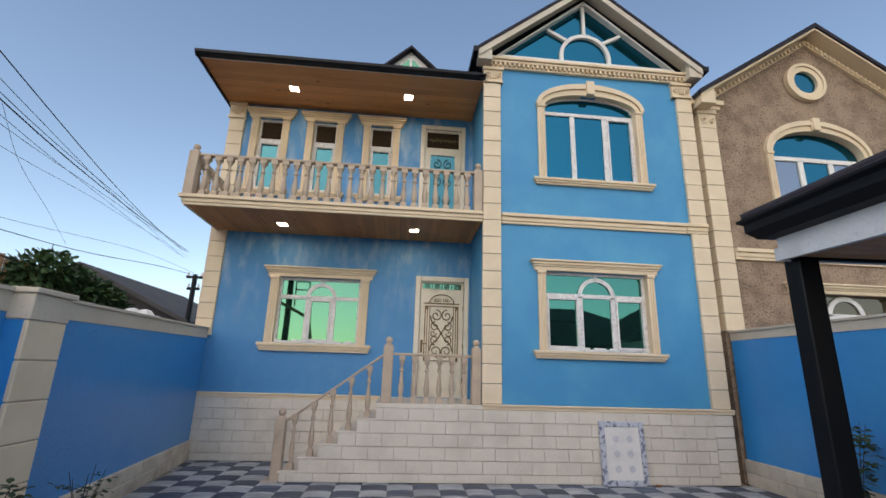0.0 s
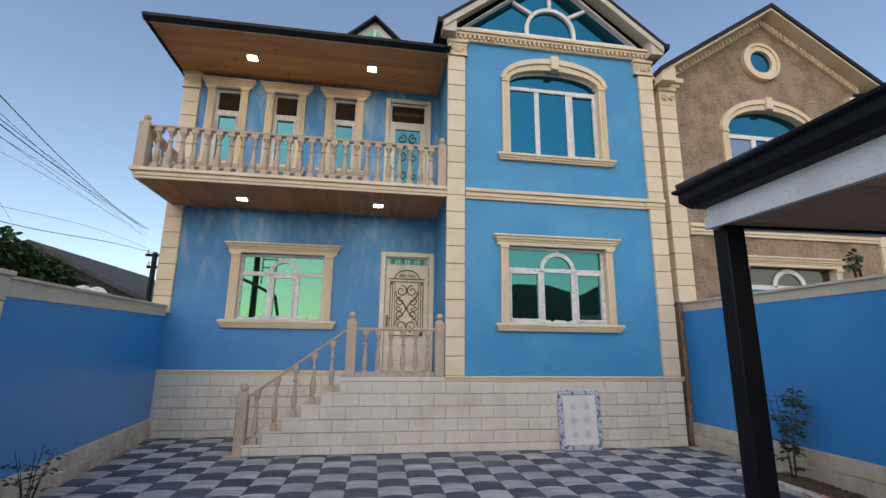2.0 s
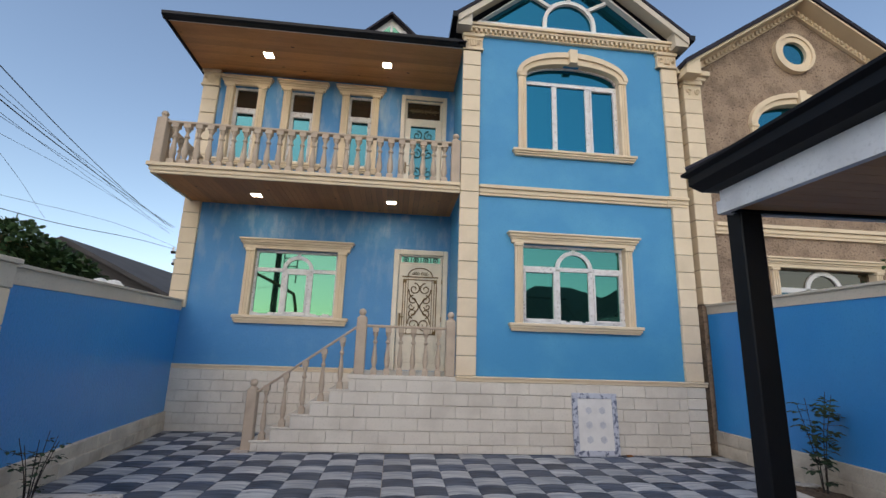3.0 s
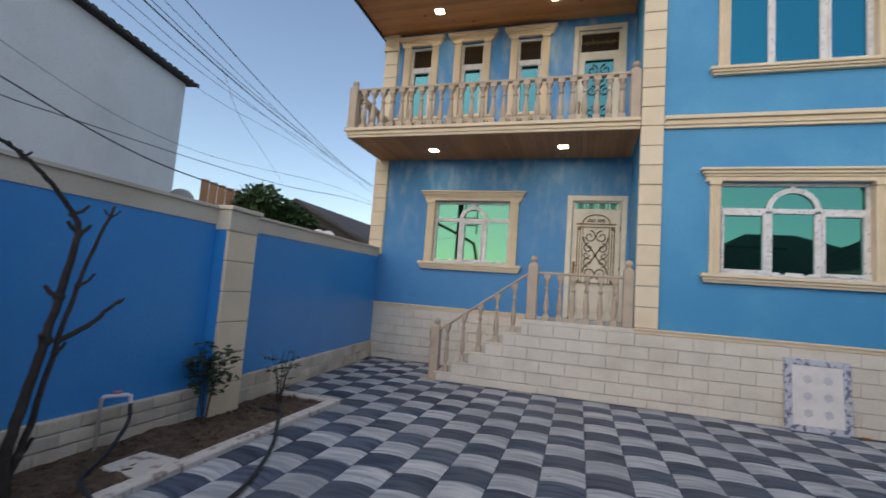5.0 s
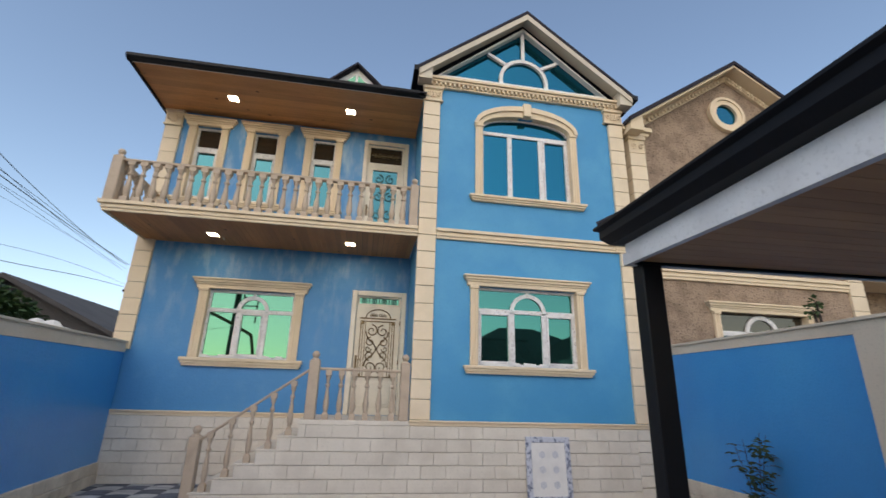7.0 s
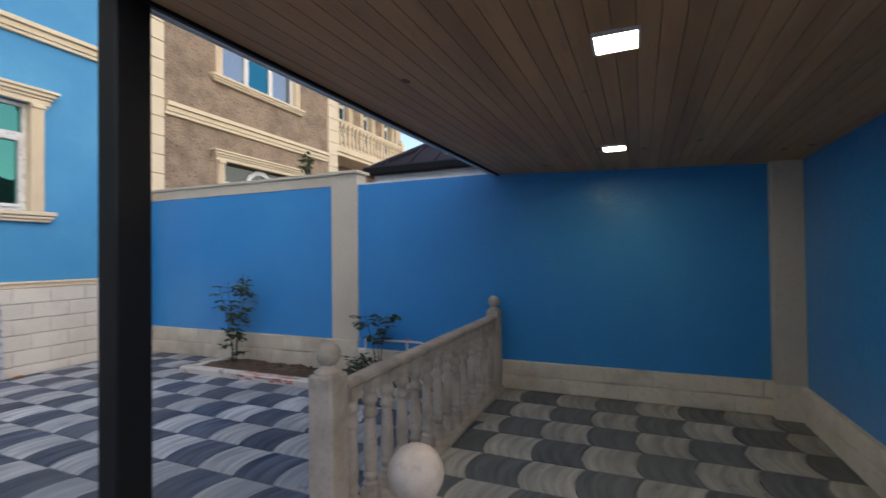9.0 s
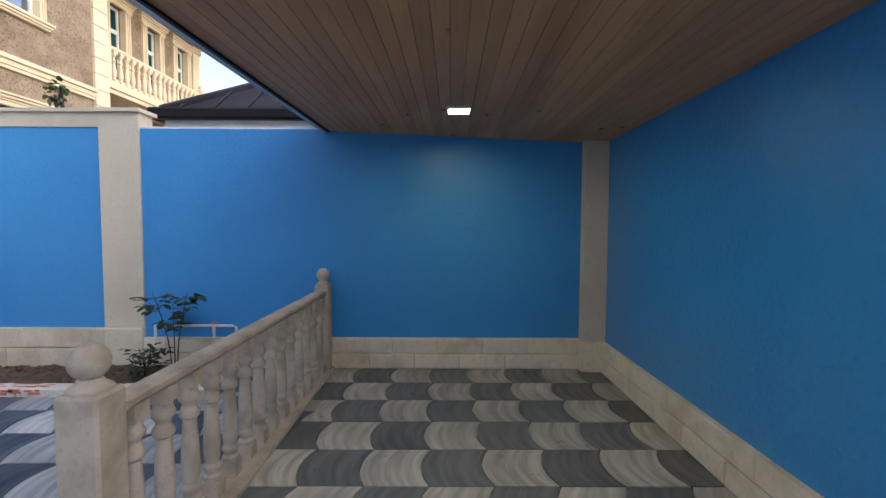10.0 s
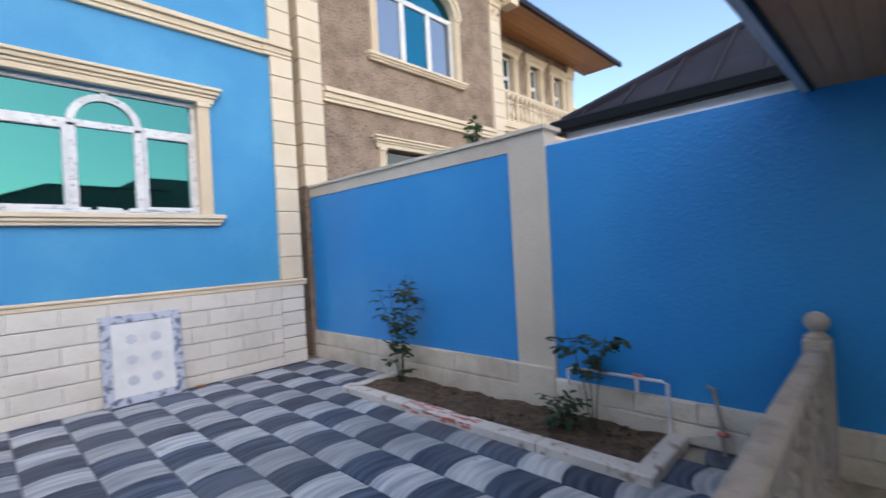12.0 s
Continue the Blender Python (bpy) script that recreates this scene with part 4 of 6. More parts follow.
# ---- boundary walls ----
def brick_mesh(w, h, d, material, gap=0.0035, rough=0.0, seed=0):
    """A faced stone: full at the joint, a little smaller at its face; its face looks towards -y."""
    rnd = random.Random(seed)
    bm = B()
    g, c = gap, 0.010
    u, e = gap * 0.45, 0.006            # upright joints are the finer ones
    back = [bm.verts.new(p) for p in ((u, 0.0, g), (w - u, 0.0, g), (w - u, 0.0, h - g), (u, 0.0, h - g))]
    shoulder = [bm.verts.new(p) for p in ((u, -d + c * 0.6, g), (w - u, -d + c * 0.6, g), (w - u, -d + c * 0.6, h - g), (u, -d + c * 0.6, h - g))]
    face = [bm.verts.new((x, -d + rnd.uniform(-rough, rough), z)) for x, z in ((u + e, g + c), (w - u - e, g + c), (w - u - e, h - g - c), (u + e, h - g - c))]
    for a, b in ((back, shoulder), (shoulder, face)):
        for i in range(4):
            bm.faces.new((a[i], a[(i + 1) % 4], b[(i + 1) % 4], b[i]))
    bm.faces.new(face)
    return mesh_of(bm, "stone", material)


def stone_courses(parent, x0, x1, z0, heights, length, d, material, y=0.0, rough=0.0, starts=None, m=IDENTITY, bond=None):
    """Courses of stones along x, in half bond; a cut stone closes each end."""
    made = {}
    z = z0
    for r, h in enumerate(heights):
        a = starts[r] if starts else x0
        x = a
        first = length * (0.5 if r % 2 else 1.0)
        if bond is not None:
            first = (bond + (0 if r % 2 else length / 2) - a) % length
            first += length if first < 0.07 else 0
        while x < x1 - 0.02:
            w = min(first if x == a else length, x1 - x)
            if x1 - (x + w) < 0.06:
                w = x1 - x
            key = (round(w, 3), round(h, 3), random.randrange(3) if rough else 0)
            if key not in made:
                made[key] = brick_mesh(key[0], key[1], d, material, rough=rough, seed=hash(key) % 97)
            s = part("stone", made[key], None, parent)
            s.matrix_parent_inverse = IDENTITY
            s.matrix_basis = m @ Matrix.Translation((x, y, z))
            x += w
        z += h


def yard_wall(name, p0, p1, top, blue_top, base, courses, label, band=True, stone=ROUGH_STONE, tops=None, length=0.42):
    """A rendered wall from p0 to p1, its painted face on the right-hand side of that way."""
    d = Vector(p1) - Vector(p0)
    ln, ang = d.length, math.degrees(math.atan2(d.y, d.x))
    w = thing(name, (*p0, 0), label, "wall", kind="structure", local=True)
    w.rotation_euler = (0, 0, radians(ang))
    t0, t1 = (top, top) if tops is None else tops
    prism_pts = [(0, base - 0.02), (ln, base - 0.02), (ln, blue_top + t1 - top), (0, blue_top + t0 - top)]
    part("painted_panel", prism(B(), prism_pts, "y", 0.0, 0.2), BLUE_WALL, w)
    if band:
        part("coping_band", prism(B(), [(0, blue_top + t0 - top + 0.001), (ln, blue_top + t1 - top + 0.001), (ln, t1 - 0.035), (0, t0 - 0.035)], "y", -0.012, 0.21), COPING, w)
        part("coping", prism(B(), [(0, t0 - 0.034), (ln, t1 - 0.034), (ln, t1), (0, t0)], "y", -0.04, 0.24), COPING, w)
    else:
        part("coping", prism(B(), [(0, blue_top + 0.001), (ln, blue_top + 0.001), (ln, blue_top + 0.02), (0, blue_top + 0.02)], "y", 0.015, 0.22), WHITE, w)
    part("footing", box(B(), 0, ln, 0.0, 0.2, -0.2, base - 0.021), MORTAR, w)
    h = base / courses
    stone_courses(w, 0, ln, 0, [h] * courses, length, 0.045, stone, rough=0.009)
    return w


yard_wall("wall_left", (-3.41, -5.2), (-3.41, 4.28), 2.35, 2.14, 0.345, 3, "bright blue yard wall with a cream band and stone base", length=0.33)
yard_wall("wall_left_far", (-3.41, 4.74), (-3.88, 9.60), 2.45, 2.24, 0.36, 2, "bright blue yard wall with a cream band and stone base", tops=(2.35, 2.45), length=0.33)
yard_wall("wall_right_far", (6.12, 8.05), (6.12, 4.33), 2.62, 2.44, 0.415, 2, "blue yard wall with a broad cream band and stone base", length=0.34)
yard_wall("wall_right", (6.12, 3.93), (6.12, -0.75), 2.43, 2.43, 0.32, 2, "blue yard wall along the carport with a stone base", band=False, stone=PLASTERED, length=0.46)
yard_wall("wall_back", (6.30, -0.75), (2.0, -0.75), 2.6, 2.6, 0.31, 2, "blue wall closing the carport with a stone base", band=False, stone=PLASTERED, length=0.46)
yard_wall("wall_street", (2.0, -5.2), (-3.41, -5.2), 2.36, 2.15, 0.345, 2, "blue yard wall with a cream band")
yard_wall("wall_side", (2.0, -0.75), (2.0, -5.2), 2.36, 2.15, 0.345, 2, "blue yard wall with a cream band")


def wall_pier(name, x0, x1, y0, y1, z1, label):
    """A pier proud of the wall: painted sides, a face of cream blocks, a cream cap."""
    p = thing(name, ((x0 + x1) / 2, (y0 + y1) / 2, 0), label, "pillar", kind="structure")
    part("core", box(B(), x0, x1 - 0.03, y0 + 0.006, y1 - 0.006, 0, z1 - 0.28), BLUE_WALL, p)
    part("face_bed", box(B(), x1 - 0.03, x1 - 0.012, y0 + 0.006, y1 - 0.006, 0, z1 - 0.28), MORTAR, p)
    n = 6
    h = (z1 - 0.30) / n
    me = mesh_of(box(B(), x1 - 0.045, x1, y0, y1, 0.006, h - 0.004, bevel=0.008), "pier_block", CREAM_BLOCK)
    for i in range(n):
        b = part("pier_block", me, None, p)
        b.location = (0, 0, 0.02 + i * h)
    bm = B()
    box(bm, x0 - 0.012, x1 + 0.008, y0 - 0.008, y1 + 0.008, z1 - 0.279, z1 - 0.05, bevel=0.008)
    box(bm, x0 - 0.04, x1 + 0.04, y0 - 0.03, y1 + 0.03, z1 - 0.05, z1, bevel=0.008)
    part("pier_cap", bm, COPING, p)


wall_pier("wall_pillar", -3.64, -3.22, 4.28, 4.74, 2.36, "cream block pillar in the blue wall")
p = thing("wall_pilaster", (6.2, 4.13, 0), "plain cream pilaster between two lengths of blue wall", "pilaster", kind="structure")
part("shaft", box(B(), 6.095, 6.32, 3.93, 4.33, 0.415, 2.585), COPING, p)
part("base_stone", box(B(), 6.07, 6.32, 3.93, 4.33, 0.0, 0.412, bevel=0.01), ROUGH_STONE, p)
part("coping", box(B(), 6.06, 6.36, 3.90, 4.33, 2.586, 2.622), COPING, p)
p = thing("corner_pilaster", (6.05, -0.63, 0), "cream pilaster in the corner of the carport", "pilaster", kind="structure")
part("shaft", box(B(), 5.99, 6.119, -0.749, -0.52, 0.315, 2.318), COPING, p)
part("base_stone", box(B(), 5.985, 6.119, -0.749, -0.515, 0.0, 0.312), PLASTERED, p)

# ---- facing stones of the blue house ----
H6 = [0.135] + [0.2] * 5
starts = [STEP_X[5 - r] for r in range(6)]
steps_face = part("plinth", box(B(), 1.41, 5.52, 7.992, 8.04, 0, 1.14), JOINT, house, "plinth faced with pale sawn stone blocks")
stone_courses(steps_face, -1.8, 5.52, 0.0, H6, 0.415, 0.045, STONE, y=7.992, starts=starts, bond=1.836)
recess_face = part("plinth", box(B(), -3.95, -0.40, RECESS - 0.02, RECESS - 0.002, 0, 1.14), JOINT, house)
stone_courses(recess_face, -3.93, -0.40, 0.0, H6, 0.415, 0.045, STONE, y=RECESS - 0.02)

# ---- carport ----
carport = thing("carport", (4.1, 0.9, 0), "flat-ceilinged carport with black steel post, plank ceiling and dark hipped roof", "carport")
LX, RX, YBK = 2.07, 6.115, -0.745
YL, YR = 2.205, 2.03                # front edge at its two ends


def ceil_z(x, y):
    u, v = (x - LX) / (RX - LX), (y - YBK) / 2.95
    return (2.335 + 0.070 * v) * (1 - u) + (2.30 + 0.12 * v) * u


bm = B()
n = 34
for i in range(n):
    a, b = i / n, (i + 1) / n
    ya, yb = [YBK + (YL - YBK) * k for k in (a, b)], [YBK + (YR - YBK) * k for k in (a, b)]
    q = [(LX, ya[0] + 0.0016), (RX, yb[0] + 0.0016), (RX, yb[1] - 0.0016), (LX, ya[1] - 0.0016)]
    lo = [bm.verts.new((x, y, ceil_z(x, y))) for x, y in q]
    hi = [bm.verts.new((x, y, ceil_z(x, y) + 0.02)) for x, y in q]
    for k in range(4):
        bm.faces.new((lo[k], lo[(k + 1) % 4], hi[(k + 1) % 4], hi[k]))
    bm.faces.new(lo[::-1])
    bm.faces.new(hi)
part("ceiling", bm, FIR_GREY, carport, "brown tongue-and-groove plank ceiling")
bm = B()
q = [(LX, YBK), (RX, YBK), (RX, YR), (LX, YL)]
prism(bm, q, "z", 2.48, 2.495)
part("ceiling_backing", bm, BLACK, carport)
bm = B()
for (xa, ya), (xb, yb) in (((LX - 0.02, YL + 0.02), (RX + 0.05, YR + 0.02)),):
    lo = [(xa, ya), (xb, yb), (xb, yb + 0.03), (xa, ya + 0.03)]
    va = [bm.verts.new((x, y, ceil_z(x, y) - 0.012)) for x, y in lo]
    vb = [bm.verts.new((x, y, 2.56)) for x, y in lo]
    for k in range(4):
        bm.faces.new((va[k], va[(k + 1) % 4], vb[(k + 1) % 4], vb[k]))
    bm.faces.new(va)
    bm.faces.new(vb)
va = [bm.verts.new((x, y, ceil_z(x, y) - 0.012)) for x, y in ((LX - 0.05, YL + 0.05), (LX - 0.02, YL + 0.05), (LX - 0.02, YBK), (LX - 0.05, YBK))]
vb = [bm.verts.new((v.co.x, v.co.y, 2.56)) for v in va]
for k in range(4):
    bm.faces.new((va[k], va[(k + 1) % 4], vb[(k + 1) % 4], vb[k]))
bm.faces.new(va)
bm.faces.new(vb)
part("fascia", bm, FASCIA, carport, "pale grey metal fascia")
lip = B()
for q in ([(LX - 0.064, YL + 0.064), (RX + 0.05, YR + 0.064), (RX + 0.05, YR + 0.051), (LX - 0.064, YL + 0.051)],
          [(LX - 0.064, YL + 0.0505), (LX - 0.051, YL + 0.0505), (LX - 0.051, YBK), (LX - 0.064, YBK)]):
    lo = [lip.verts.new((x, y, ceil_z(x, y) - 0.016)) for x, y in q]
    hi = [lip.verts.new((x, y, ceil_z(x, y) + 0.052)) for x, y in q]
    for k in range(4):
        lip.faces.new((lo[k], lo[(k + 1) % 4], hi[(k + 1) % 4], hi[k]))
    lip.faces.new(lo)
    lip.faces.new(hi)
part("fascia_strip", lip, FASCIA, carport, "white metal strip along the foot of the fascia")
bm = B()
q = [(LX - 0.02, YL + 0.0), (RX, YR + 0.0), (RX, YR + 0.022), (LX - 0.02, YL + 0.022)]
lo = [bm.verts.new((x, y, ceil_z(x, y) - 0.016)) for x, y in q]
hi = [bm.verts.new((x, y, ceil_z(x, y) + 0.02)) for x, y in q]
for k in range(4):
    bm.faces.new((lo[k], lo[(k + 1) % 4], hi[(k + 1) % 4], hi[k]))
bm.faces.new(lo[::-1])
part("edge_trim", bm, BLACK, carport)
# gutter: an ogee trough along the front and the open side
GUT = [(0.0, 2.515), (0.06, 2.525), (0.10, 2.57), (0.10, 2.615), (0.125, 2.63), (0.125, 2.645), (0.09, 2.64), (0.09, 2.58), (0.0, 2.55)]
bm = B()
xl, yl = LX - 0.05, YL + 0.05
rings = []
for (bx, by, ox, oy) in ((RX + 0.08, YR + 0.05, 0, 1), (xl, yl, -1, 1), (xl, YBK, -1, 0)):
    rings.append([bm.verts.new((bx + ox * u, by + oy * u, v)) for u, v in GUT])
for a, b in zip(rings, rings[1:]):
    for k in range(len(GUT)):
        j = (k + 1) % len(GUT)
        bm.faces.new((a[k], a[j], b[j], b[k]))
part("gutter", bm, BLACK, carport, "black moulded gutter")
# hipped roof with standing ribs
bm = B()
ex, ey, ez = LX - 0.15, YL + 0.15, 2.63
rz, ry, rx = 3.50, 0.85, 3.75
pts = [(ex, ey, ez), (RX + 0.15, YR + 0.16, ez), (RX + 0.15, ry, rz), (rx, ry, rz), (ex, YBK - 0.1, ez), (RX + 0.15, YBK - 0.1, ez)]
v = [bm.verts.new(p) for p in pts]
bm.faces.new((v[0], v[1], v[2], v[3]))
bm.faces.new((v[0], v[3], v[4]))
bm.faces.new((v[3], v[2], v[5], v[4]))
bm.faces.new((v[0], v[4], v[5], v[1]))
ribs = []
for k in range(12):
    a = Vector(v[0].co).lerp(v[1].co, (k + 0.5) / 12)
    tx = a.x
    top_y = ry if tx > rx else ey + (ry - ey) * (tx - ex) / (rx - ex)
    tz = ez + (rz - ez) * (a.y - top_y) / (a.y - ry)
    ribs.append(tube(B(), [a + Vector((0, 0, 0.012)), (tx, top_y, tz + 0.012)], 0.016, seg=4))
for k in range(7):
    yy = ey + (YBK - 0.1 - ey) * (k + 0.5) / 7
    f = min((ey - yy) / (ey - ry), (yy - YBK + 0.1) / (ry - YBK + 0.1), 1.0)
    ribs.append(tube(B(), [(ex, yy, ez + 0.012), (ex + (rx - ex) * f, yy, ez + (rz - ez) * f + 0.012)], 0.016, seg=4))
port_roof = part("roof", bm, ROOF, carport, "dark ribbed sheet roof")
for bm in ribs:
    part("rib", bm, ROOF, port_roof)
part("ridge_cap", tube(B(), [(ex, ey, ez + 0.02), (rx, ry, rz + 0.02)], 0.035, seg=6), ROOF, port_roof)
part("ridge_cap", tube(B(), [(rx, ry, rz + 0.02), (RX + 0.15, ry, rz + 0.02)], 0.035, seg=6), ROOF, port_roof)
bm = B()
box(bm, 2.082, 2.204, 2.205, 2.305, 0.0, 2.45, bevel=0.006)
box(bm, 2.043, 2.243, 2.160, 2.350, 0.0, 0.012)
part("post", bm, BLACK, carport, "black square steel post")
for x, y in ((3.09, 0.70), (5.06, 0.77)):
    led_panel("ceiling_light", x, y, ceil_z(x, y) - 0.002, 0.092, LED_PORT)

rail = thing("carport_balustrade", (4.55, 2.08, 0), "weathered grey stone balustrade with ball-topped posts beside the carport", "balustrade")
part("curb", box(B(), 3.0, 6.07, 1.985, 2.22, -0.02, 0.035, bevel=0.01), GREY_STONE, rail)
newel(rail, 3.13, 2.162, 0.035, 0.84, 0.078, GREY_STONE, 0.068)
newel(rail, 5.99, 2.075, 0.035, 0.845, 0.070, GREY_STONE, 0.064)
me = baluster_mesh(0.735, GREY_STONE, 0.88, profile=STOUT)
for i in range(14):
    b = part("baluster", me, None, rail)
    b.location = (3.28 + i * 2.55 / 13, 2.125 - 0.05 * i / 13, 0.035)
part("handrail", handrail(B(), (3.19, 2.125, 0.77), (5.93, 2.075, 0.785), 0.042, 0.05), GREY_STONE, rail)
post = thing("ball_post", (2.17, 1.17, 0), "weathered grey stone post with a ball on top", "post")
newel(post, 2.17, 1.17, 0.0, 0.84, 0.095, GREY_STONE, 0.072)

# ---- brown neighbouring house ----
NF = 8.12
nb = thing("brown_house", (8.7, NF, 0), "neighbouring two-storey brown pebbledash house with cream stone trim", "house")
NU, NL = (7.66, 9.80, 5.10, 7.02), (7.70, 9.80, 2.2, 3.42)
part("wall", holed_wall(B(), 6.08, 11.20, 0, 7.60, NF, NF + 0.3, [NU, NL]), PEBBLE, nb)
NX, NS = 8.90, 0.665
bm = prism(B(), [(6.08, 7.60), (11.20, 7.60), (11.20, 7.80), (NX, 7.62 + 2.94 * NS), (6.08, 7.62)], "y", NF, NF + 0.3)
part("gable_wall", bm, PEBBLE, nb)
arch_top = arc((NU[0] + NU[1]) / 2, 6.45, 1.07, 180, 0, 18, rz=0.57)
bm = B()
for (xa, za), (xb, zb) in zip(arch_top, arch_top[1:]):
    prism(bm, [(xa, za), (xb, zb), (xb, 7.03), (xa, 7.03)], "y", NF, NF + 0.3)
part("arch_infill", bm, PEBBLE, nb)
for xa, xb, ya in ((6.07, 6.45, NF), (11.05, 11.45, NF)):
    bm = B()
    box(bm, xa + 0.02, xb - 0.02, ya - 0.04, ya + 0.35, 2.62 if xa < 7 else 0, 6.9)
    col = part("quoin", bm, MORTAR, nb)
    me = mesh_of(box(B(), xa, xb, ya - 0.06, ya + 0.40, 0.006, 0.322, bevel=0.008), "quoin_stone", CREAM_BLOCK)
    for i in range(8 if xa < 7 else 0, 21):
        b = part("quoin_stone", me, None, col)
        b.location = (0, 0, i * 0.3285)
    bm = B()
    box(bm, xa - 0.02, xb + 0.02, ya - 0.10, ya + 0.40, 7.22, 7.32, bevel=0.01)
    box(bm, xa, xb, ya - 0.06, ya + 0.40, 6.9, 7.22)
    for cx, s in ((xa + 0.09, 1), (xb - 0.09, -1)):
        tube(bm, [(cx + s * (0.075 - 0.006 * k) * math.cos(radians(-90 + 50 * k)), ya - 0.08, 7.07 + (0.075 - 0.006 * k) * math.sin(radians(-90 + 50 * k))) for k in range(11)], 0.016, 0.01, 5)
    part("capital", bm, CREAM, nb)
    bm = stepped(B(), xa - 0.01, xb + 0.01, ya, [(7.325, 7.41, 0.10), (7.41, 7.52, 0.16)])
    part("capital_block", bm, CREAM, nb)
part("belt_course", stepped(B(), 6.48, 11.04, NF, [(4.03, 4.09, 0.05), (4.09, 4.18, 0.07), (4.18, 4.26, 0.11)], False), CREAM, nb)
bm = B()
for s in (-1, 1):
    prism(bm, [(NX, 9.56), (NX + s * 2.98, 9.56 - 2.98 * NS), (NX + s * 2.98, 9.46 - 2.98 * NS), (NX, 9.46)], "y", NF - 0.42, 16)
part("roof", bm, ROOF, nb, "dark sheet-metal gable roof")
for s in (-1, 1):
    bm = B()
    prism(bm, [(NX, 9.455), (NX + s * 2.94, 9.455 - 2.94 * NS), (NX + s * 2.94, 9.40 - 2.94 * NS), (NX, 9.40)], "y", NF - 0.38, NF + 0.02)
    prism(bm, [(NX, 9.395), (NX + s * 2.4, 9.395 - 2.4 * NS), (NX + s * 2.4, 9.24 - 2.4 * NS), (NX, 9.24)], "y", NF - 0.07, NF + 0.005)
    prism(bm, [(NX + s * 2.94, 9.40 - 2.94 * NS), (NX + s * 2.94, 9.26 - 2.94 * NS), (NX + s * 2.62, 9.26 - 2.94 * NS), (NX + s * 2.62, 9.40 - 2.62 * NS)], "y", NF - 0.36, NF + 0.0)
    barge = part("bargeboard", bm, CREAM, nb, "cream raking cornice with dentils")
    dentil = mesh_of(box(B(), -0.025, 0.025, -0.05, 0.0, -0.01, 0.07), "dentil", CREAM)
    for k in range(24):
        x = NX + s * (0.06 + k * 0.097)
        d = part("dentil", dentil, None, barge)
        d.location = (x, NF - 0.06, 9.28 - abs(x - NX) * NS)
bm = strip(B(), arc(8.74, 8.24, 0.44, 0, 360, 28), arc(8.74, 8.24, 0.28, 0, 360, 28), "y", NF - 0.08, NF + 0.02)
strip(bm, arc(8.74, 8.24, 0.47, 0, 360, 28), arc(8.74, 8.24, 0.40, 0, 360, 28), "y", NF - 0.11, NF + 0.02)
ocu = part("round_window", bm, CREAM, nb, "round attic window in a cream stone ring")
part("pane", prism(B(), arc(8.74, 8.24, 0.285, 0, 360, 28)[:-1], "y", NF - 0.012, NF - 0.003), GLASS_BLUE, ocu)


def neighbour_window(op, arched, label):
    x0, x1, z0, z1 = op
    w = part("window", holed_wall(B(), x0 - 0.01, x1 + 0.01, z0 - 0.01, (6.45 if arched else z1) + 0.01, NF + 0.2, NF + 0.29, [(x0 + 0.03, x1 - 0.03, z0 + 0.03, (6.45 if arched else z1) - 0.03)]), COPING, nb, label)
    surround(w, x0, x1, z0, z1, NF, 0.14, 0.2, 0.14, 0.08, arch=(6.45, 0.57) if arched else None)
    ma, mb = x0 + (x1 - x0) * 0.34, x0 + (x1 - x0) * 0.67
    tz = 6.38 if arched else z1 - 0.42
    bm = B()
    for b in ((x0, x0 + 0.06, z0, tz), (x1 - 0.06, x1, z0, tz), (x0 + 0.06, x1 - 0.06, z0, z0 + 0.06), (x0, x1, tz - 0.05, tz + 0.05), (ma - 0.06, ma + 0.06, z0 + 0.06, tz - 0.05), (mb - 0.06, mb + 0.06, z0 + 0.06, tz - 0.05)):
        box(bm, b[0], b[1], NF + YG, NF + YG + 0.07, b[2], b[3], bevel=0.006)
    cx = (x0 + x1) / 2
    if not arched:
        strip(bm, arc((ma + mb) / 2, tz, (mb - ma) / 2 + 0.06, 180, 0, 14), arc((ma + mb) / 2, tz, (mb - ma) / 2 - 0.03, 180, 0, 14), "y", NF + YG, NF + YG + 0.06)
    part("window_frame", bm, WHITE, w)
    for k, (a, b) in enumerate(((x0 + 0.03, ma), (ma, mb), (mb, x1 - 0.03))):
        part("pane", box(B(), a, b, NF + YG + 0.035, NF + YG + 0.043, z0 + 0.03, tz), GLASS_BLUE if k == 1 or not arched else GLASS_GREY, w)
    if arched:
        part("pane", prism(B(), arc(cx, 6.43, 1.06, 180, 0, 18, 0.57), "y", NF + YG + 0.035, NF + YG + 0.043), GLASS_BLUE, w)
    else:
        part("pane", box(B(), x0 + 0.03, x1 - 0.03, NF + YG + 0.035, NF + YG + 0.043, tz, z1 - 0.03), GLASS_DARK, w)


GLASS_GREY = coated_glass("grey_mirror_glass", (0.22, 0.27, 0.33), 0.85)
neighbour_window(NU, True, "arched window with blue mirror glass and side sashes")
neighbour_window(NL, False, "window behind the yard wall with a cream head")
part("wall", box(B(), 6.08, 6.30, NF + 0.3, 15.5, 0, 7.60), PEBBLE, nb)
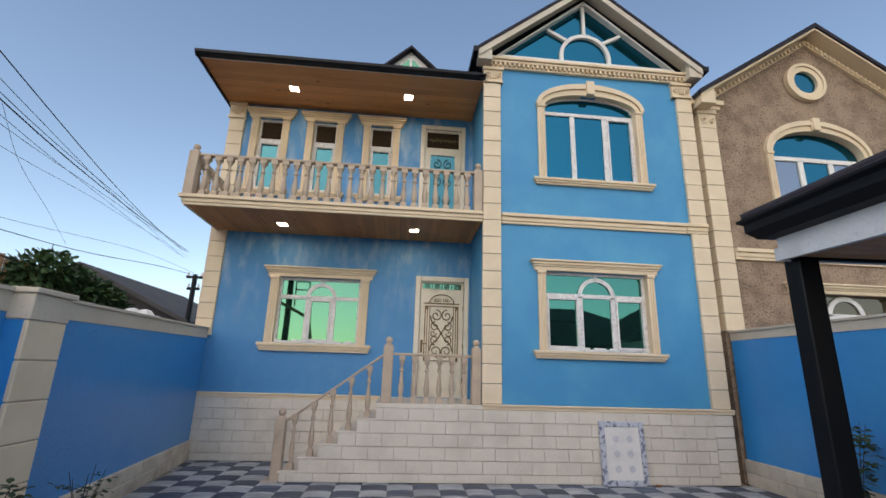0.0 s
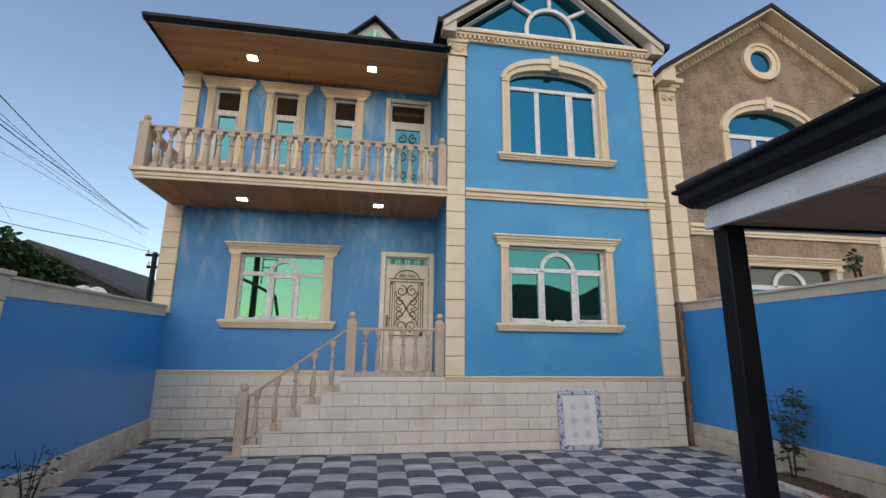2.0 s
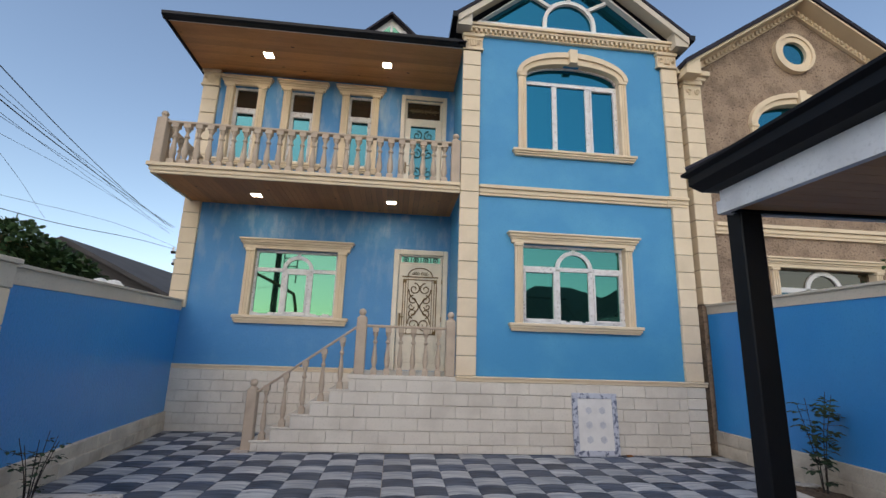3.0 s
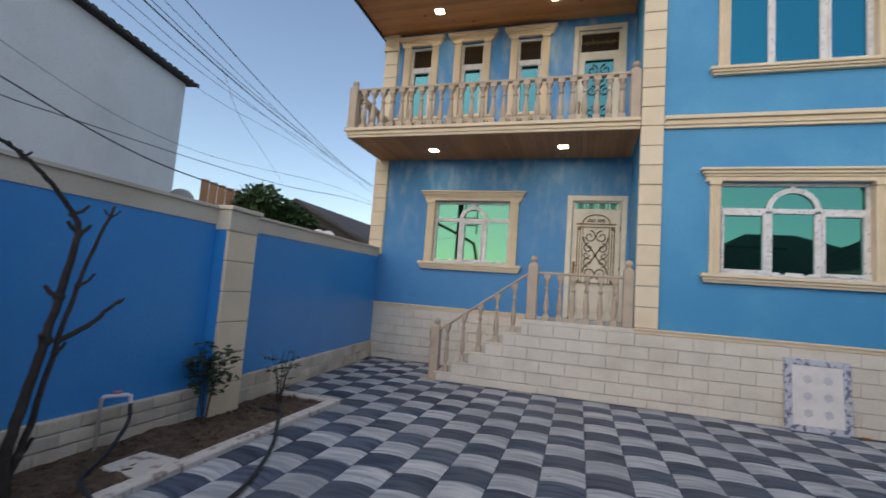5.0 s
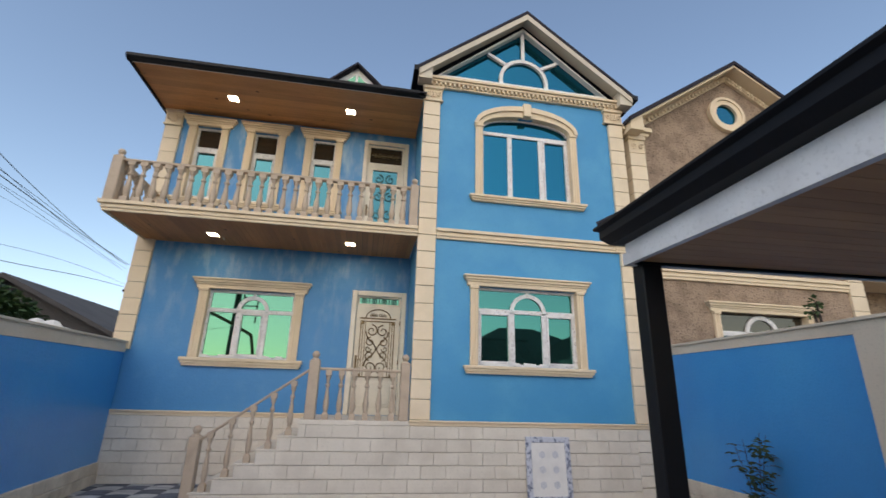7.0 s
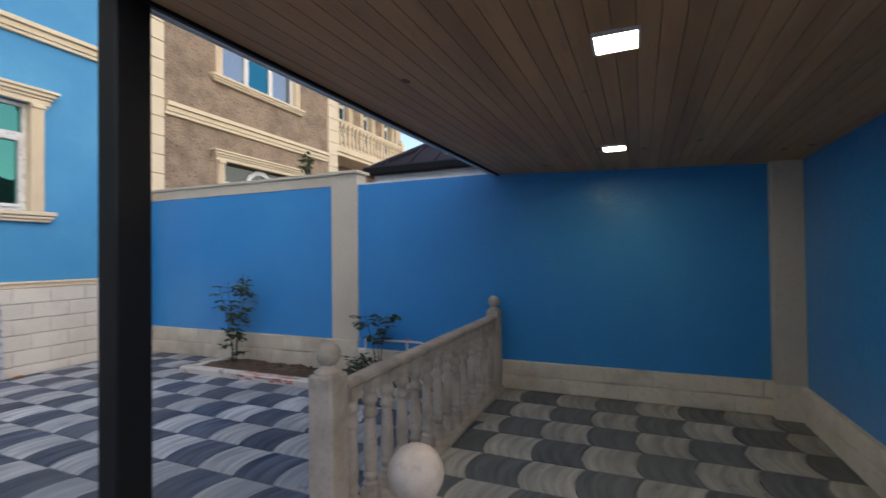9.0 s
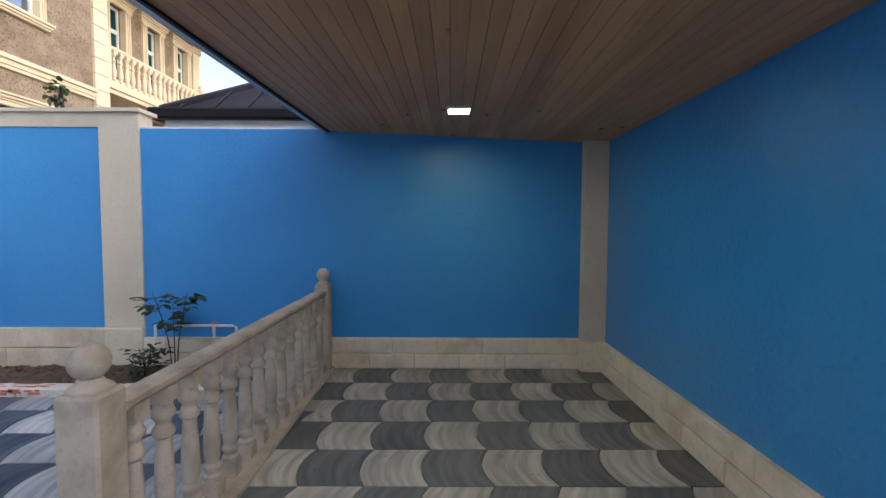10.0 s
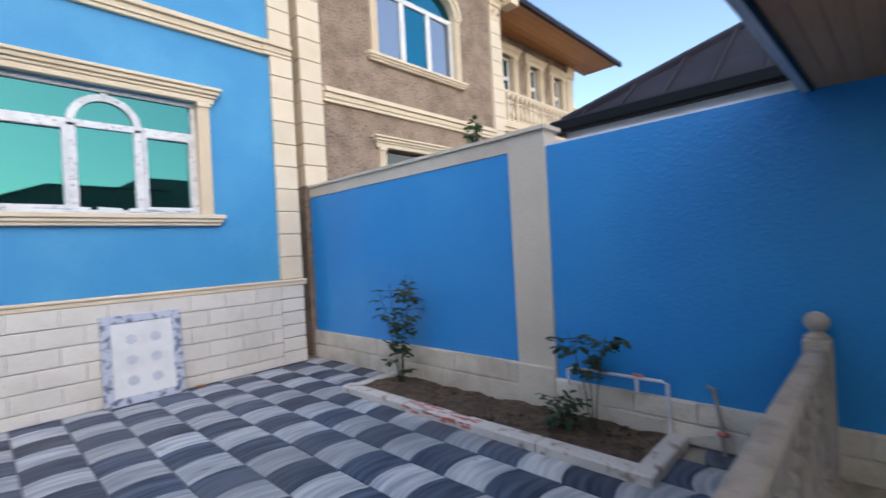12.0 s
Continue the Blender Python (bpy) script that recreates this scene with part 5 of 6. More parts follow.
# set-back wing with balcony
NB_Y = 9.1
part("wall", holed_wall(B(), 11.20, 17.0, 0, 7.6, NB_Y, NB_Y + 0.3, [(12.9 + k * 1.42, 13.45 + k * 1.42, 5.0, 6.95) for k in range(3)]), PEBBLE, nb)
part("wall", box(B(), 11.20, 11.45, NF + 0.40, NB_Y, 0, 7.6), PEBBLE, nb)
for k in range(3):
    x0, x1, z0, z1 = 12.9 + k * 1.42, 13.45 + k * 1.42, 5.0, 6.95
    w = part("window", holed_wall(B(), x0, x1, z0, z1, NB_Y + 0.13, NB_Y + 0.2, [(x0 + 0.07, x1 - 0.07, z0 + 0.07, 6.3), (x0 + 0.07, x1 - 0.07, 6.4, z1 - 0.07)]), WHITE, nb, "narrow window with cream trim")
    surround(w, x0, x1, z0, z1, NB_Y, 0.2, 0.25, 0.14, 0.08)
    part("pane", box(B(), x0 + 0.05, x1 - 0.05, NB_Y + 0.16, NB_Y + 0.17, z0 + 0.05, z1 - 0.05), GLASS_BLUE, w)
soffit = part("eave_soffit", box(B(), 11.46, 18.0, 7.902, 9.098, 7.538, 7.547), BLACK, nb, "orange varnished plank soffit")
me = mesh_of(box(B(), 11.46, 18.0, 0.002, 0.097, 7.52, 7.537), "plank", FIR)
for i in range(12):
    part("plank", me, None, soffit).location.y = 7.9 + i * 0.1
bm = prism(B(), [(7.80, 7.56), (12.2, 9.6), (16, 7.75), (16, 7.68), (12.2, 9.5), (7.80, 7.50)], "x", 11.2, 18.1)
box(bm, 11.3, 18.1, 7.76, 7.86, 7.46, 7.60)
part("roof", bm, ROOF, nb)
part("balcony", stepped(B(), 11.46, 15.6, 8.2, [(4.35, 4.45, 0.04), (4.45, 4.62, 0.08)], False), CREAM, nb)
part("balcony_floor", box(B(), 11.46, 15.6, 8.212, NB_Y, 4.37, 4.60), CREAM, nb)
quoin = part("quoin", box(B(), 16.6, 17.0, NB_Y - 0.06, NB_Y + 0.005, 2.5, 7.1), CREAM, nb)
part("capital", box(B(), 16.55, 17.05, NB_Y - 0.12, NB_Y + 0.005, 7.1, 7.5, bevel=0.03), CREAM, nb)
rail = thing("neighbour_balustrade", (13.5, 8.25, 4.62), "cream stone balustrade on the neighbour's balcony", "balustrade")
me = baluster_mesh(0.72, CREAM, 1.15)
for i in range(18):
    b = part("baluster", me, None, rail)
    b.location = (11.85 + i * 0.205, 8.25, 4.62)
part("handrail", handrail(B(), (11.62, 8.25, 5.34), (15.45, 8.25, 5.34), 0.055, 0.08), CREAM, rail)
newel(rail, 11.56, 8.25, 4.62, 0.9, 0.10, CREAM)
newel(rail, 15.5, 8.25, 4.62, 0.9, 0.10, CREAM)

# neighbour's outbuilding: hipped dark roof just beyond the yard wall
ob_ = thing("neighbour_outbuilding", (8.6, 1.5, 0), "low outbuilding with a dark hipped sheet roof behind the yard wall", "outbuilding")
part("wall", box(B(), 6.75, 10.6, -1.2, 3.7, 0, 2.55), WHITE_PLASTER, ob_)
bm = B()
x0, x1, y0, y1, z, zr = 6.50, 10.9, -1.5, 3.95, 2.70, 4.20
v = [bm.verts.new(q) for q in ((x0, y0, z), (x1, y0, z), (x1, y1, z), (x0, y1, z), (8.7, 0.9, zr), (8.7, 1.6, zr))]
for f in ((0, 1, 4), (1, 2, 5, 4), (2, 3, 5), (3, 0, 4, 5), (3, 2, 1, 0)):
    bm.faces.new([v[i] for i in f])
ribs = []
for k in range(15):
    yy = y0 + (y1 - y0) * (k + 0.5) / 15
    f = min(1.0, (y1 - yy) / (y1 - 1.6), (yy - y0) / (0.9 - y0))
    ribs.append(tube(B(), [(x0, yy, z + 0.015), (x0 + 2.2 * f, yy, z + (zr - z) * f + 0.015)], 0.02, seg=4))
yard_roof = part("roof", bm, ROOF, ob_, "dark ribbed sheet roof")
for bm in ribs:
    part("rib", bm, ROOF, yard_roof)
part("hip_cap", tube(B(), [(x0, y1, z + 0.02), (8.7, 1.6, zr + 0.02)], 0.04, seg=6), ROOF, yard_roof)
bm = B()
box(bm, x0 - 0.10, x0 + 0.02, y0, y1 + 0.10, 2.60, 2.72, bevel=0.02)
box(bm, x0 + 0.02, x1, y1 - 0.02, y1 + 0.10, 2.60, 2.72, bevel=0.02)
part("gutter", bm, BLACK, ob_)
part("fascia", box(B(), x0 + 0.02, x0 + 0.06, y0, y1 - 0.03, 2.50, 2.61), FASCIA, ob_)

# ---- ground ----
solo("ground", prism(B(), [(-400, -400), (400, -400), (400, 400), (-400, 400)], "z", -0.25, -0.035), GROUND, "bare pale ground around the houses", "ground", kind="structure")


# ---- planting beds ----
def soil_bed(name, x0, x1, y0, y1, z, label, seed):
    rnd = random.Random(seed)
    nx, ny = max(4, int((x1 - x0) / 0.05)), max(4, int((y1 - y0) / 0.05))
    bm = B()
    grid = []
    for j in range(ny + 1):
        row = []
        for i in range(nx + 1):
            x, y = x0 + (x1 - x0) * i / nx, y0 + (y1 - y0) * j / ny
            h = 0.035 * noise.noise((x * 2.2, y * 2.2, seed)) + 0.022 * noise.noise((x * 9, y * 9, seed + 3)) + 0.012 * rnd.random()
            row.append(bm.verts.new((x, y, z + h)))
        grid.append(row)
    for j in range(ny):
        for i in range(nx):
            bm.faces.new((grid[j][i], grid[j][i + 1], grid[j + 1][i + 1], grid[j + 1][i]))
    box(bm, x0, x1, y0, y1, -0.2, z - 0.07)
    for k in range(int((x1 - x0) * (y1 - y0) * 150)):
        x, y, s = rnd.uniform(x0 + 0.03, x1 - 0.03), rnd.uniform(y0 + 0.03, y1 - 0.03), rnd.uniform(0.006, 0.024)
        lathe(bm, [(s * 0.5, -s * 0.5), (s, 0.0), (s * 0.8, s * 0.5), (s * 0.2, s * 0.8)], 5, (x, y, z + 0.01))
    return solo(name, bm, SOIL, label, "soil", kind="stuff")


def kerb_run(parent, x0, x1, y0, y1, h, pieces, along):
    for i in range(pieces):
        a, b = i / pieces, (i + 1) / pieces
        bm = B()
        if along == "y":
            box(bm, x0, x1, y0 + (y1 - y0) * a + 0.002, y0 + (y1 - y0) * b - 0.002, -0.06, h, bevel=0.012)
        else:
            box(bm, x0 + (x1 - x0) * a + 0.002, x0 + (x1 - x0) * b - 0.002, y0, y1, -0.06, h, bevel=0.012)
        part("kerb_stone", bm, KERB, parent)


kl = thing("bed_kerb", (-2.36, 2.0, 0), "low chipped white kerb edging the soil bed", "kerb", kind="structure")
kerb_run(kl, -2.42, -2.29, -3.0, 5.80, 0.055, 9, "y")
kerb_run(kl, -3.24, -2.425, 5.67, 5.80, 0.055, 1, "x")
soil_bed("soil_bed", -3.26, -2.42, -3.0, 5.67, 0.015, "dry dug brown soil in the bed along the wall", 4)
kr = thing("bed_kerb", (5.38, 4.5, 0), "pale kerb with faded red marks round the soil bed", "kerb", kind="structure")
kerb_run(kr, 5.30, 5.44, 2.84, 6.20, 0.075, 4, "y")
kerb_run(kr, 5.445, 6.06, 2.84, 2.98, 0.075, 1, "x")
kerb_run(kr, 5.445, 6.06, 6.08, 6.20, 0.060, 1, "x")
rnd = random.Random(5)
bm = B()
for k in range(26):
    y, x = rnd.uniform(4.28, 5.12), rnd.uniform(5.325, 5.42)
    w, d = rnd.uniform(0.02, 0.07), rnd.uniform(0.006, 0.014)
    box(bm, x - d, x + d, y - w, y + w, 0.0745, 0.0765)
for k in range(14):
    y, z = rnd.uniform(4.28, 5.12), rnd.uniform(0.02, 0.06)
    w, d = rnd.uniform(0.02, 0.06), rnd.uniform(0.005, 0.012)
    box(bm, 5.2975, 5.302, y - w, y + w, z - d, z + d)
part("red_mark", bm, RED_MARK, kr, "faded red painted marks")
soil_bed("soil_bed", 5.44, 6.06, 2.98, 6.08, 0.03, "dry brown soil in the kerbed bed by the wall", 9)
solo("concrete_slab", box(B(), -2.80, -2.43, 3.0, 3.38, 0.0, 0.05, bevel=0.008), KERB, "worn pale concrete slab lying in the soil bed", "slab")


# ---- plants ----
def leaf(bm, at, way, size, up):
    """One folded, pointed leaf."""
    w = Vector(way).normalized()
    s = w.cross(Vector(up))
    if s.length < 0.05:
        s = w.cross(Vector((1, 0, 0)))
    s.normalize()
    n = s.cross(w)
    a = Vector(at)
    q = [a, a + w * size * 0.32 + s * size * 0.36 + n * size * 0.10, a + w * size * 0.74 + s * size * 0.30 + n * size * 0.06, a + w * size,
         a + w * size * 0.74 - s * size * 0.30 + n * size * 0.06, a + w * size * 0.32 - s * size * 0.36 + n * size * 0.10]
    v = [bm.verts.new(p) for p in q]
    m = bm.verts.new(a + w * size * 0.55)
    for i in range(6):
        bm.faces.new((v[i], v[(i + 1) % 6], m))


def rose(x, y, z, h, stems, spread, leaves, seed, label, lean=(0, 0), start=0.35, size=0.055):
    rnd = random.Random(seed)
    t = thing("rose_bush", (x, y, z), label, "rose bush", "young roses in the beds")
    sm, lm = B(), B()
    for s in range(stems):
        a = 2 * math.pi * (s + rnd.uniform(-0.3, 0.3)) / stems
        hh = h * rnd.uniform(0.7, 1.0)
        r = spread * rnd.uniform(0.5, 1.0)
        pts = bez([(x + 0.02 * math.cos(a), y + 0.02 * math.sin(a), z - 0.04), (x + r * 0.35 * math.cos(a) + lean[0] * 0.3, y + r * 0.35 * math.sin(a) + lean[1] * 0.3, z + hh * 0.45),
                   (x + r * math.cos(a) + lean[0], y + r * math.sin(a) + lean[1], z + hh)], 7)
        tube(sm, pts, 0.0075, 0.003, 5)
        for k in range(leaves // stems):
            u = start + (1 - start) * rnd.random() ** 0.75
            p = pts[min(len(pts) - 1, int(u * (len(pts) - 1)))]
            b = rnd.uniform(0, 2 * math.pi)
            out = Vector((math.cos(b), math.sin(b), rnd.uniform(-0.1, 0.5))).normalized()
            tip = p + out * rnd.uniform(0.06, 0.16)
            tube(sm, [p, tip], 0.0025, 0.0015, 4)
            side = out.cross(Vector((0, 0, 1))).normalized()
            leaf(lm, tip, out + Vector((0, 0, rnd.uniform(-0.9, 0.3))), size * rnd.uniform(0.8, 1.25), (0, 0, 1))
            for sg in (-1, 1):
                leaf(lm, p.lerp(tip, 0.7), side * sg + out * 0.5 + Vector((0, 0, rnd.uniform(-0.8, 0.3))), size * rnd.uniform(0.7, 1.1), (rnd.uniform(-0.6, 0.6), rnd.uniform(-0.6, 0.6), 1))
    part("stem", sm, BARK, t)
    part("foliage", lm, LEAF, t, "dark green leaves")


rose(-3.02, 4.22, 0.0, 0.95, 5, 0.24, 90, 11, "leafy rose bush in the soil beside the pillar", start=0.5, size=0.075)
rose(-2.95, 5.38, 0.0, 0.78, 6, 0.20, 34, 12, "thin rose bush with few leaves near the end of the bed", start=0.4, size=0.055)
rose(-2.95, 1.56, 0.0, 1.10, 4, 0.24, 72, 13, "sparse arching rose beside the pruned tree", lean=(0.0, 0.10), start=0.35, size=0.085)
rose(5.82, 5.78, 0.04, 1.32, 4, 0.25, 72, 14, "tall leafy rose bush in the kerbed bed", start=0.15, size=0.085)
rose(5.82, 3.46, 0.04, 0.92, 3, 0.22, 32, 15, "rose bush with open branches in the kerbed bed", start=0.62, size=0.090)
rose(5.70, 3.66, 0.03, 0.30, 5, 0.08, 36, 16, "low young rose shoot in the kerbed bed", start=0.2, size=0.065)


def pruned_tree():
    t = thing("pruned_tree", (-2.85, 2.45, 0.0), "leafless pruned young tree with three bare limbs in the soil bed", "tree")
    X, SHIFT = -2.86, -0.07
    rnd = random.Random(3)

    def limb(name, pts, r0, r1, knobs):
        q = bez([(X + p[0], p[1] + SHIFT, p[2]) for p in pts], 6)
        q = [p + Vector((rnd.uniform(-0.006, 0.006), rnd.uniform(-0.006, 0.006), 0)) for p in q]
        bm = B()
        tube(bm, q, r0, r1, 8)
        for u, a, ln in knobs:
            i = int(u * (len(q) - 1))
            p, r = q[i], r0 + (r1 - r0) * u
            d = Vector((rnd.uniform(-0.5, 0.5), math.cos(a), 0.6)).normalized()
            lathe(bm, ball_profile(r * 1.5, 0, 5), 7, p)
            tube(bm, [p, p + d * ln * 0.6, p + d * ln + Vector((0, 0, ln * 0.3))], r * 0.8, r * 0.55, 6)
        part(name, bm, BARK, t, smooth=True)
    part("trunk", tube(B(), bez([(X, 2.40, -0.08), (X + 0.01, 2.385, 0.12), (X, 2.375, 0.30)], 4), 0.072, 0.05, 10), BARK, t, smooth=True)
    limb("limb", [(0.0, 2.43, 0.10), (0, 2.40, 0.22), (0.02, 2.30, 0.67), (-0.03, 2.14, 1.38), (0.0, 2.04, 1.76), (0.03, 1.90, 2.10)], 0.032, 0.015,
         [(0.45, 0, 0.07), (0.66, 0.0, 0.10), (0.68, 3.1, 0.09), (0.82, 0.2, 0.10), (0.99, 0.3, 0.08), (0.99, 2.7, 0.07)])
    limb("twig", [(0.03, 1.90, 2.10), (0.02, 1.78, 2.14), (0.03, 1.66, 2.18)], 0.012, 0.006, [])
    limb("limb", [(0.0, 2.45, 0.10), (0, 2.47, 0.32), (0.03, 2.53, 0.75), (0.0, 2.65, 1.34), (0.02, 2.70, 1.81), (0.0, 2.65, 1.96)], 0.040, 0.018,
         [(0.50, 3.0, 0.06), (0.62, 3.1, 0.10), (0.80, 2.9, 0.09), (0.82, 0.2, 0.08), (0.99, 0.2, 0.10)])
    limb("limb", [(0.0, 2.65, 1.96), (0.02, 2.45, 2.15), (0.0, 2.28, 2.28), (0.03, 2.0, 2.39), (0.0, 1.80, 2.57)], 0.019, 0.008,
         [(0.48, 0.4, 0.05), (0.52, 2.8, 0.07), (0.75, 3.0, 0.06), (0.98, 1.5, 0.05)])
    limb("limb", [(0.0, 2.47, 0.05), (0.0, 2.57, 0.40), (0.02, 2.64, 0.85), (0.04, 2.76, 1.53), (0.02, 2.94, 2.05)], 0.026, 0.011,
         [(0.20, 0.2, 0.12), (0.55, 0.2, 0.08), (0.72, 0.1, 0.12), (0.99, 0.2, 0.07), (0.99, 2.9, 0.06)])
    limb("limb", [(0.01, 2.66, 1.02), (0.03, 2.88, 1.15), (0.03, 2.98, 1.25), (0.03, 3.09, 1.32)], 0.020, 0.012, [(0.98, 0.2, 0.04)])


pruned_tree()

# ---- taps, hose and pipes ----
tap = thing("garden_tap", (-3.2, 3.4, 0), "grey standpipe with a white elbow and tap on the yard wall", "tap")
part("standpipe", tube(B(), [(-3.20, 3.31, -0.02), (-3.20, 3.31, 0.46)], 0.016, seg=8), TIN, tap)
bm = B()
tube(bm, [(-3.20, 3.31, 0.43), (-3.20, 3.33, 0.465), (-3.18, 3.40, 0.46), (-3.15, 3.50, 0.455), (-3.14, 3.53, 0.44), (-3.14, 3.535, 0.36)], 0.017, seg=8)
part("elbow", bm, PIPE_WHITE, tap, "white plastic pipe elbow")
part("tap_handle", box(B(), -3.18, -3.15, 3.385, 3.455, 0.485, 0.50, bevel=0.004), RED_MARK, tap)
hose = bez([(-3.14, 3.535, 0.38), (-3.10, 3.50, 0.22), (-2.98, 3.25, 0.06), (-2.70, 2.86, 0.055), (-2.45, 2.70, 0.085), (-2.22, 2.66, 0.03), (-1.95, 2.72, 0.022), (-1.70, 2.86, 0.022), (-1.62, 3.08, 0.022),
            (-1.74, 3.50, 0.022), (-2.05, 4.15, 0.022), (-2.35, 4.62, 0.085), (-2.58, 4.98, 0.05), (-2.88, 5.0, 0.05)], 8)
solo("garden_hose", tube(B(), hose, 0.017, seg=8), RUBBER, "black rubber hose trailing from the tap over the kerb", "hose", smooth=True)
pipe = thing("water_pipe", (6.04, 3.3, 0), "white plastic water pipe with a tap along the wall base", "pipe")
bm = tube(B(), [(6.035, 3.78, 0.30), (6.035, 3.78, 0.45), (6.035, 3.74, 0.452), (6.035, 3.0, 0.452), (6.035, 2.965, 0.44), (6.035, 2.96, 0.0)], 0.013, seg=8)
part("pipe_run", bm, PIPE_WHITE, pipe)
part("tap_body", tube(B(), [(6.035, 3.19, 0.44), (6.035, 3.19, 0.34)], 0.018, 0.012, 8), PIPE_WHITE, pipe)
part("tap_handle", box(B(), 6.015, 6.055, 3.14, 3.22, 0.468, 0.482, bevel=0.004), RED_MARK, pipe)
pipe = thing("stub_pipe", (6.05, 2.63, 0), "short grey pipe with a red valve on the wall base", "pipe")
part("pipe_run", tube(B(), [(6.05, 2.70, 0.46), (6.045, 2.66, 0.45), (6.03, 2.62, 0.2), (6.03, 2.61, 0.0)], 0.016, seg=7), TIN, pipe)
part("valve", tube(B(), [(6.03, 2.64, 0.15), (6.0, 2.58, 0.16)], 0.018, seg=7), RED_MARK, pipe)

# ---- access panel leaning on the plinth ----
vd = thing("access_panel", (3.8, 7.9, 0), "white plastic access door in a film-covered frame leaning on the plinth", "panel", local=True)
vd.rotation_euler = (radians(-4), 0, radians(0.6))
vd.location = (3.41, 7.84, 0.003)
bm = B()
for q in ((0, 0.09, 0, 1.0), (0.70, 0.79, 0, 1.0), (0.09, 0.70, 0, 0.09), (0.09, 0.70, 0.91, 1.0)):
    box(bm, q[0], q[1], 0, 0.06, q[2], q[3], bevel=0.006)
FILM_BLUE = surface("blue_grey_film", (0.52, 0.54, 0.60), (0.13, 0.15, 0.21), 40, 16, 0.35, stains=(0.50, 0.58), speck=0.1)
part("frame", bm, FILM_BLUE, vd, "grey-blue printed film on the frame")
part("infill", box(B(), 0.085, 0.705, 0.015, 0.045, 0.085, 0.915), WHITE, vd)
FADED = surface("grey_print", (0.55, 0.56, 0.59), (0.45, 0.46, 0.49), 40, 30, 0.5)
for i in range(2):
    for j in range(3):
        bm = B()
        cx, cz = 0.28 + 0.24 * i, 0.26 + 0.23 * j
        for k in range(4):
            box(bm, -0.06 + 0.014 * abs(k - 1.5), 0.06 - 0.014 * abs(k - 1.5), 0.0105, 0.0155, -0.05 + k * 0.026, -0.030 + k * 0.026, m=pose(cx, 0, cz, 0, -28, 0))
        part("printed_mark", bm, FADED, vd)
solo("brick_shard", box(B(), 4.32, 4.42, 7.86, 7.92, 0.0, 0.025, bevel=0.008), RUST, "small broken brick shard on the paving", "shard")
bm = tube(B(), [(5.93, 8.25, 5.2), (5.98, 8.15, 4.45), (5.96, 8.12, 4.2), (6.0, 8.2, 4.05)], 0.02, seg=6)
solo("drain_pipe", tube(bm, [(5.985, 8.4, 0.0), (5.985, 8.4, 7.4)], 0.035, seg=8), TIN, "grey pipe in the gap between the two houses", "pipe")

# ---- white house beyond the left wall ----
wh = thing("white_house", (-9.8, 9.45, 0), "plain white rendered house with a grey sheet eave", "house", local=True)
wh.rotation_euler = (0, 0, radians(-90 + 13.6))      # local x runs along its wall, away from its far corner; local y goes into it
WW = (5.45, 7.1, 4.22, 5.66)
part("wall", holed_wall(B(), 0, 9.5, 0, 6.62, -0.3, 0.0, [WW]), WHITE_PLASTER, wh)
part("wall", box(B(), 0, 0.3, -8, -0.3, 0, 6.62), WHITE_PLASTER, wh)
bm = prism(B(), [(0.19, 6.66), (0.19, 6.72), (-4.2, 8.1), (-8.3, 6.8), (-8.3, 6.66)], "x", -0.25, 9.7)
for k in range(43):
    box(bm, -0.25 + k * 0.23, -0.25 + k * 0.23 + 0.12, 0.19, 0.22, 6.64, 6.73)
part("roof", bm, GREY_ROOF, wh, "grey corrugated eave")
w = part("window", holed_wall(B(), *WW, -0.2, -0.12, [(WW[0] + 0.07, 6.25, WW[2] + 0.07, WW[3] - 0.07), (6.33, WW[1] - 0.07, WW[2] + 0.07, WW[3] - 0.07)]), WHITE, wh, "white plastic window with a ragged plaster edge")
part("pane", box(B(), WW[0] + 0.05, WW[1] - 0.05, -0.175, -0.165, WW[2] + 0.05, WW[3] - 0.05), GLASS_GREY, w)
rnd = random.Random(8)
bm = B()
for k in range(18):
    z = WW[2] - 0.05 + k * (WW[3] - WW[2] + 0.1) / 18
    box(bm, WW[0] - rnd.uniform(0.05, 0.13), WW[0] + 0.005, -0.02, 0.006, z, z + 0.085)
part("raw_edge", bm, TIN, w)
ac = part("air_conditioner", box(B(), 6.25, 7.05, 0.10, 0.42, 3.62, 4.18, bevel=0.02), WHITE, wh, "white outdoor air conditioner unit")
bm = B()
for r in (0.05, 0.10, 0.15, 0.20):
    tube(bm, [(6.75 + r * math.cos(a * math.pi / 9), 0.43, 3.90 + r * math.sin(a * math.pi / 9)) for a in range(19)], 0.008, seg=4)
part("fan_grille", bm, BLACK, ac)
part("bracket", box(B(), 6.3, 7.0, 0.0, 0.40, 3.57, 3.615), BLACK, ac)
part("drain_hose", tube(B(), [(6.25, 0.12, 3.75), (5.9, 0.05, 3.5), (5.3, 0.03, 3.0), (4.9, 0.03, 2.7)], 0.02, seg=6), RUBBER, wh)

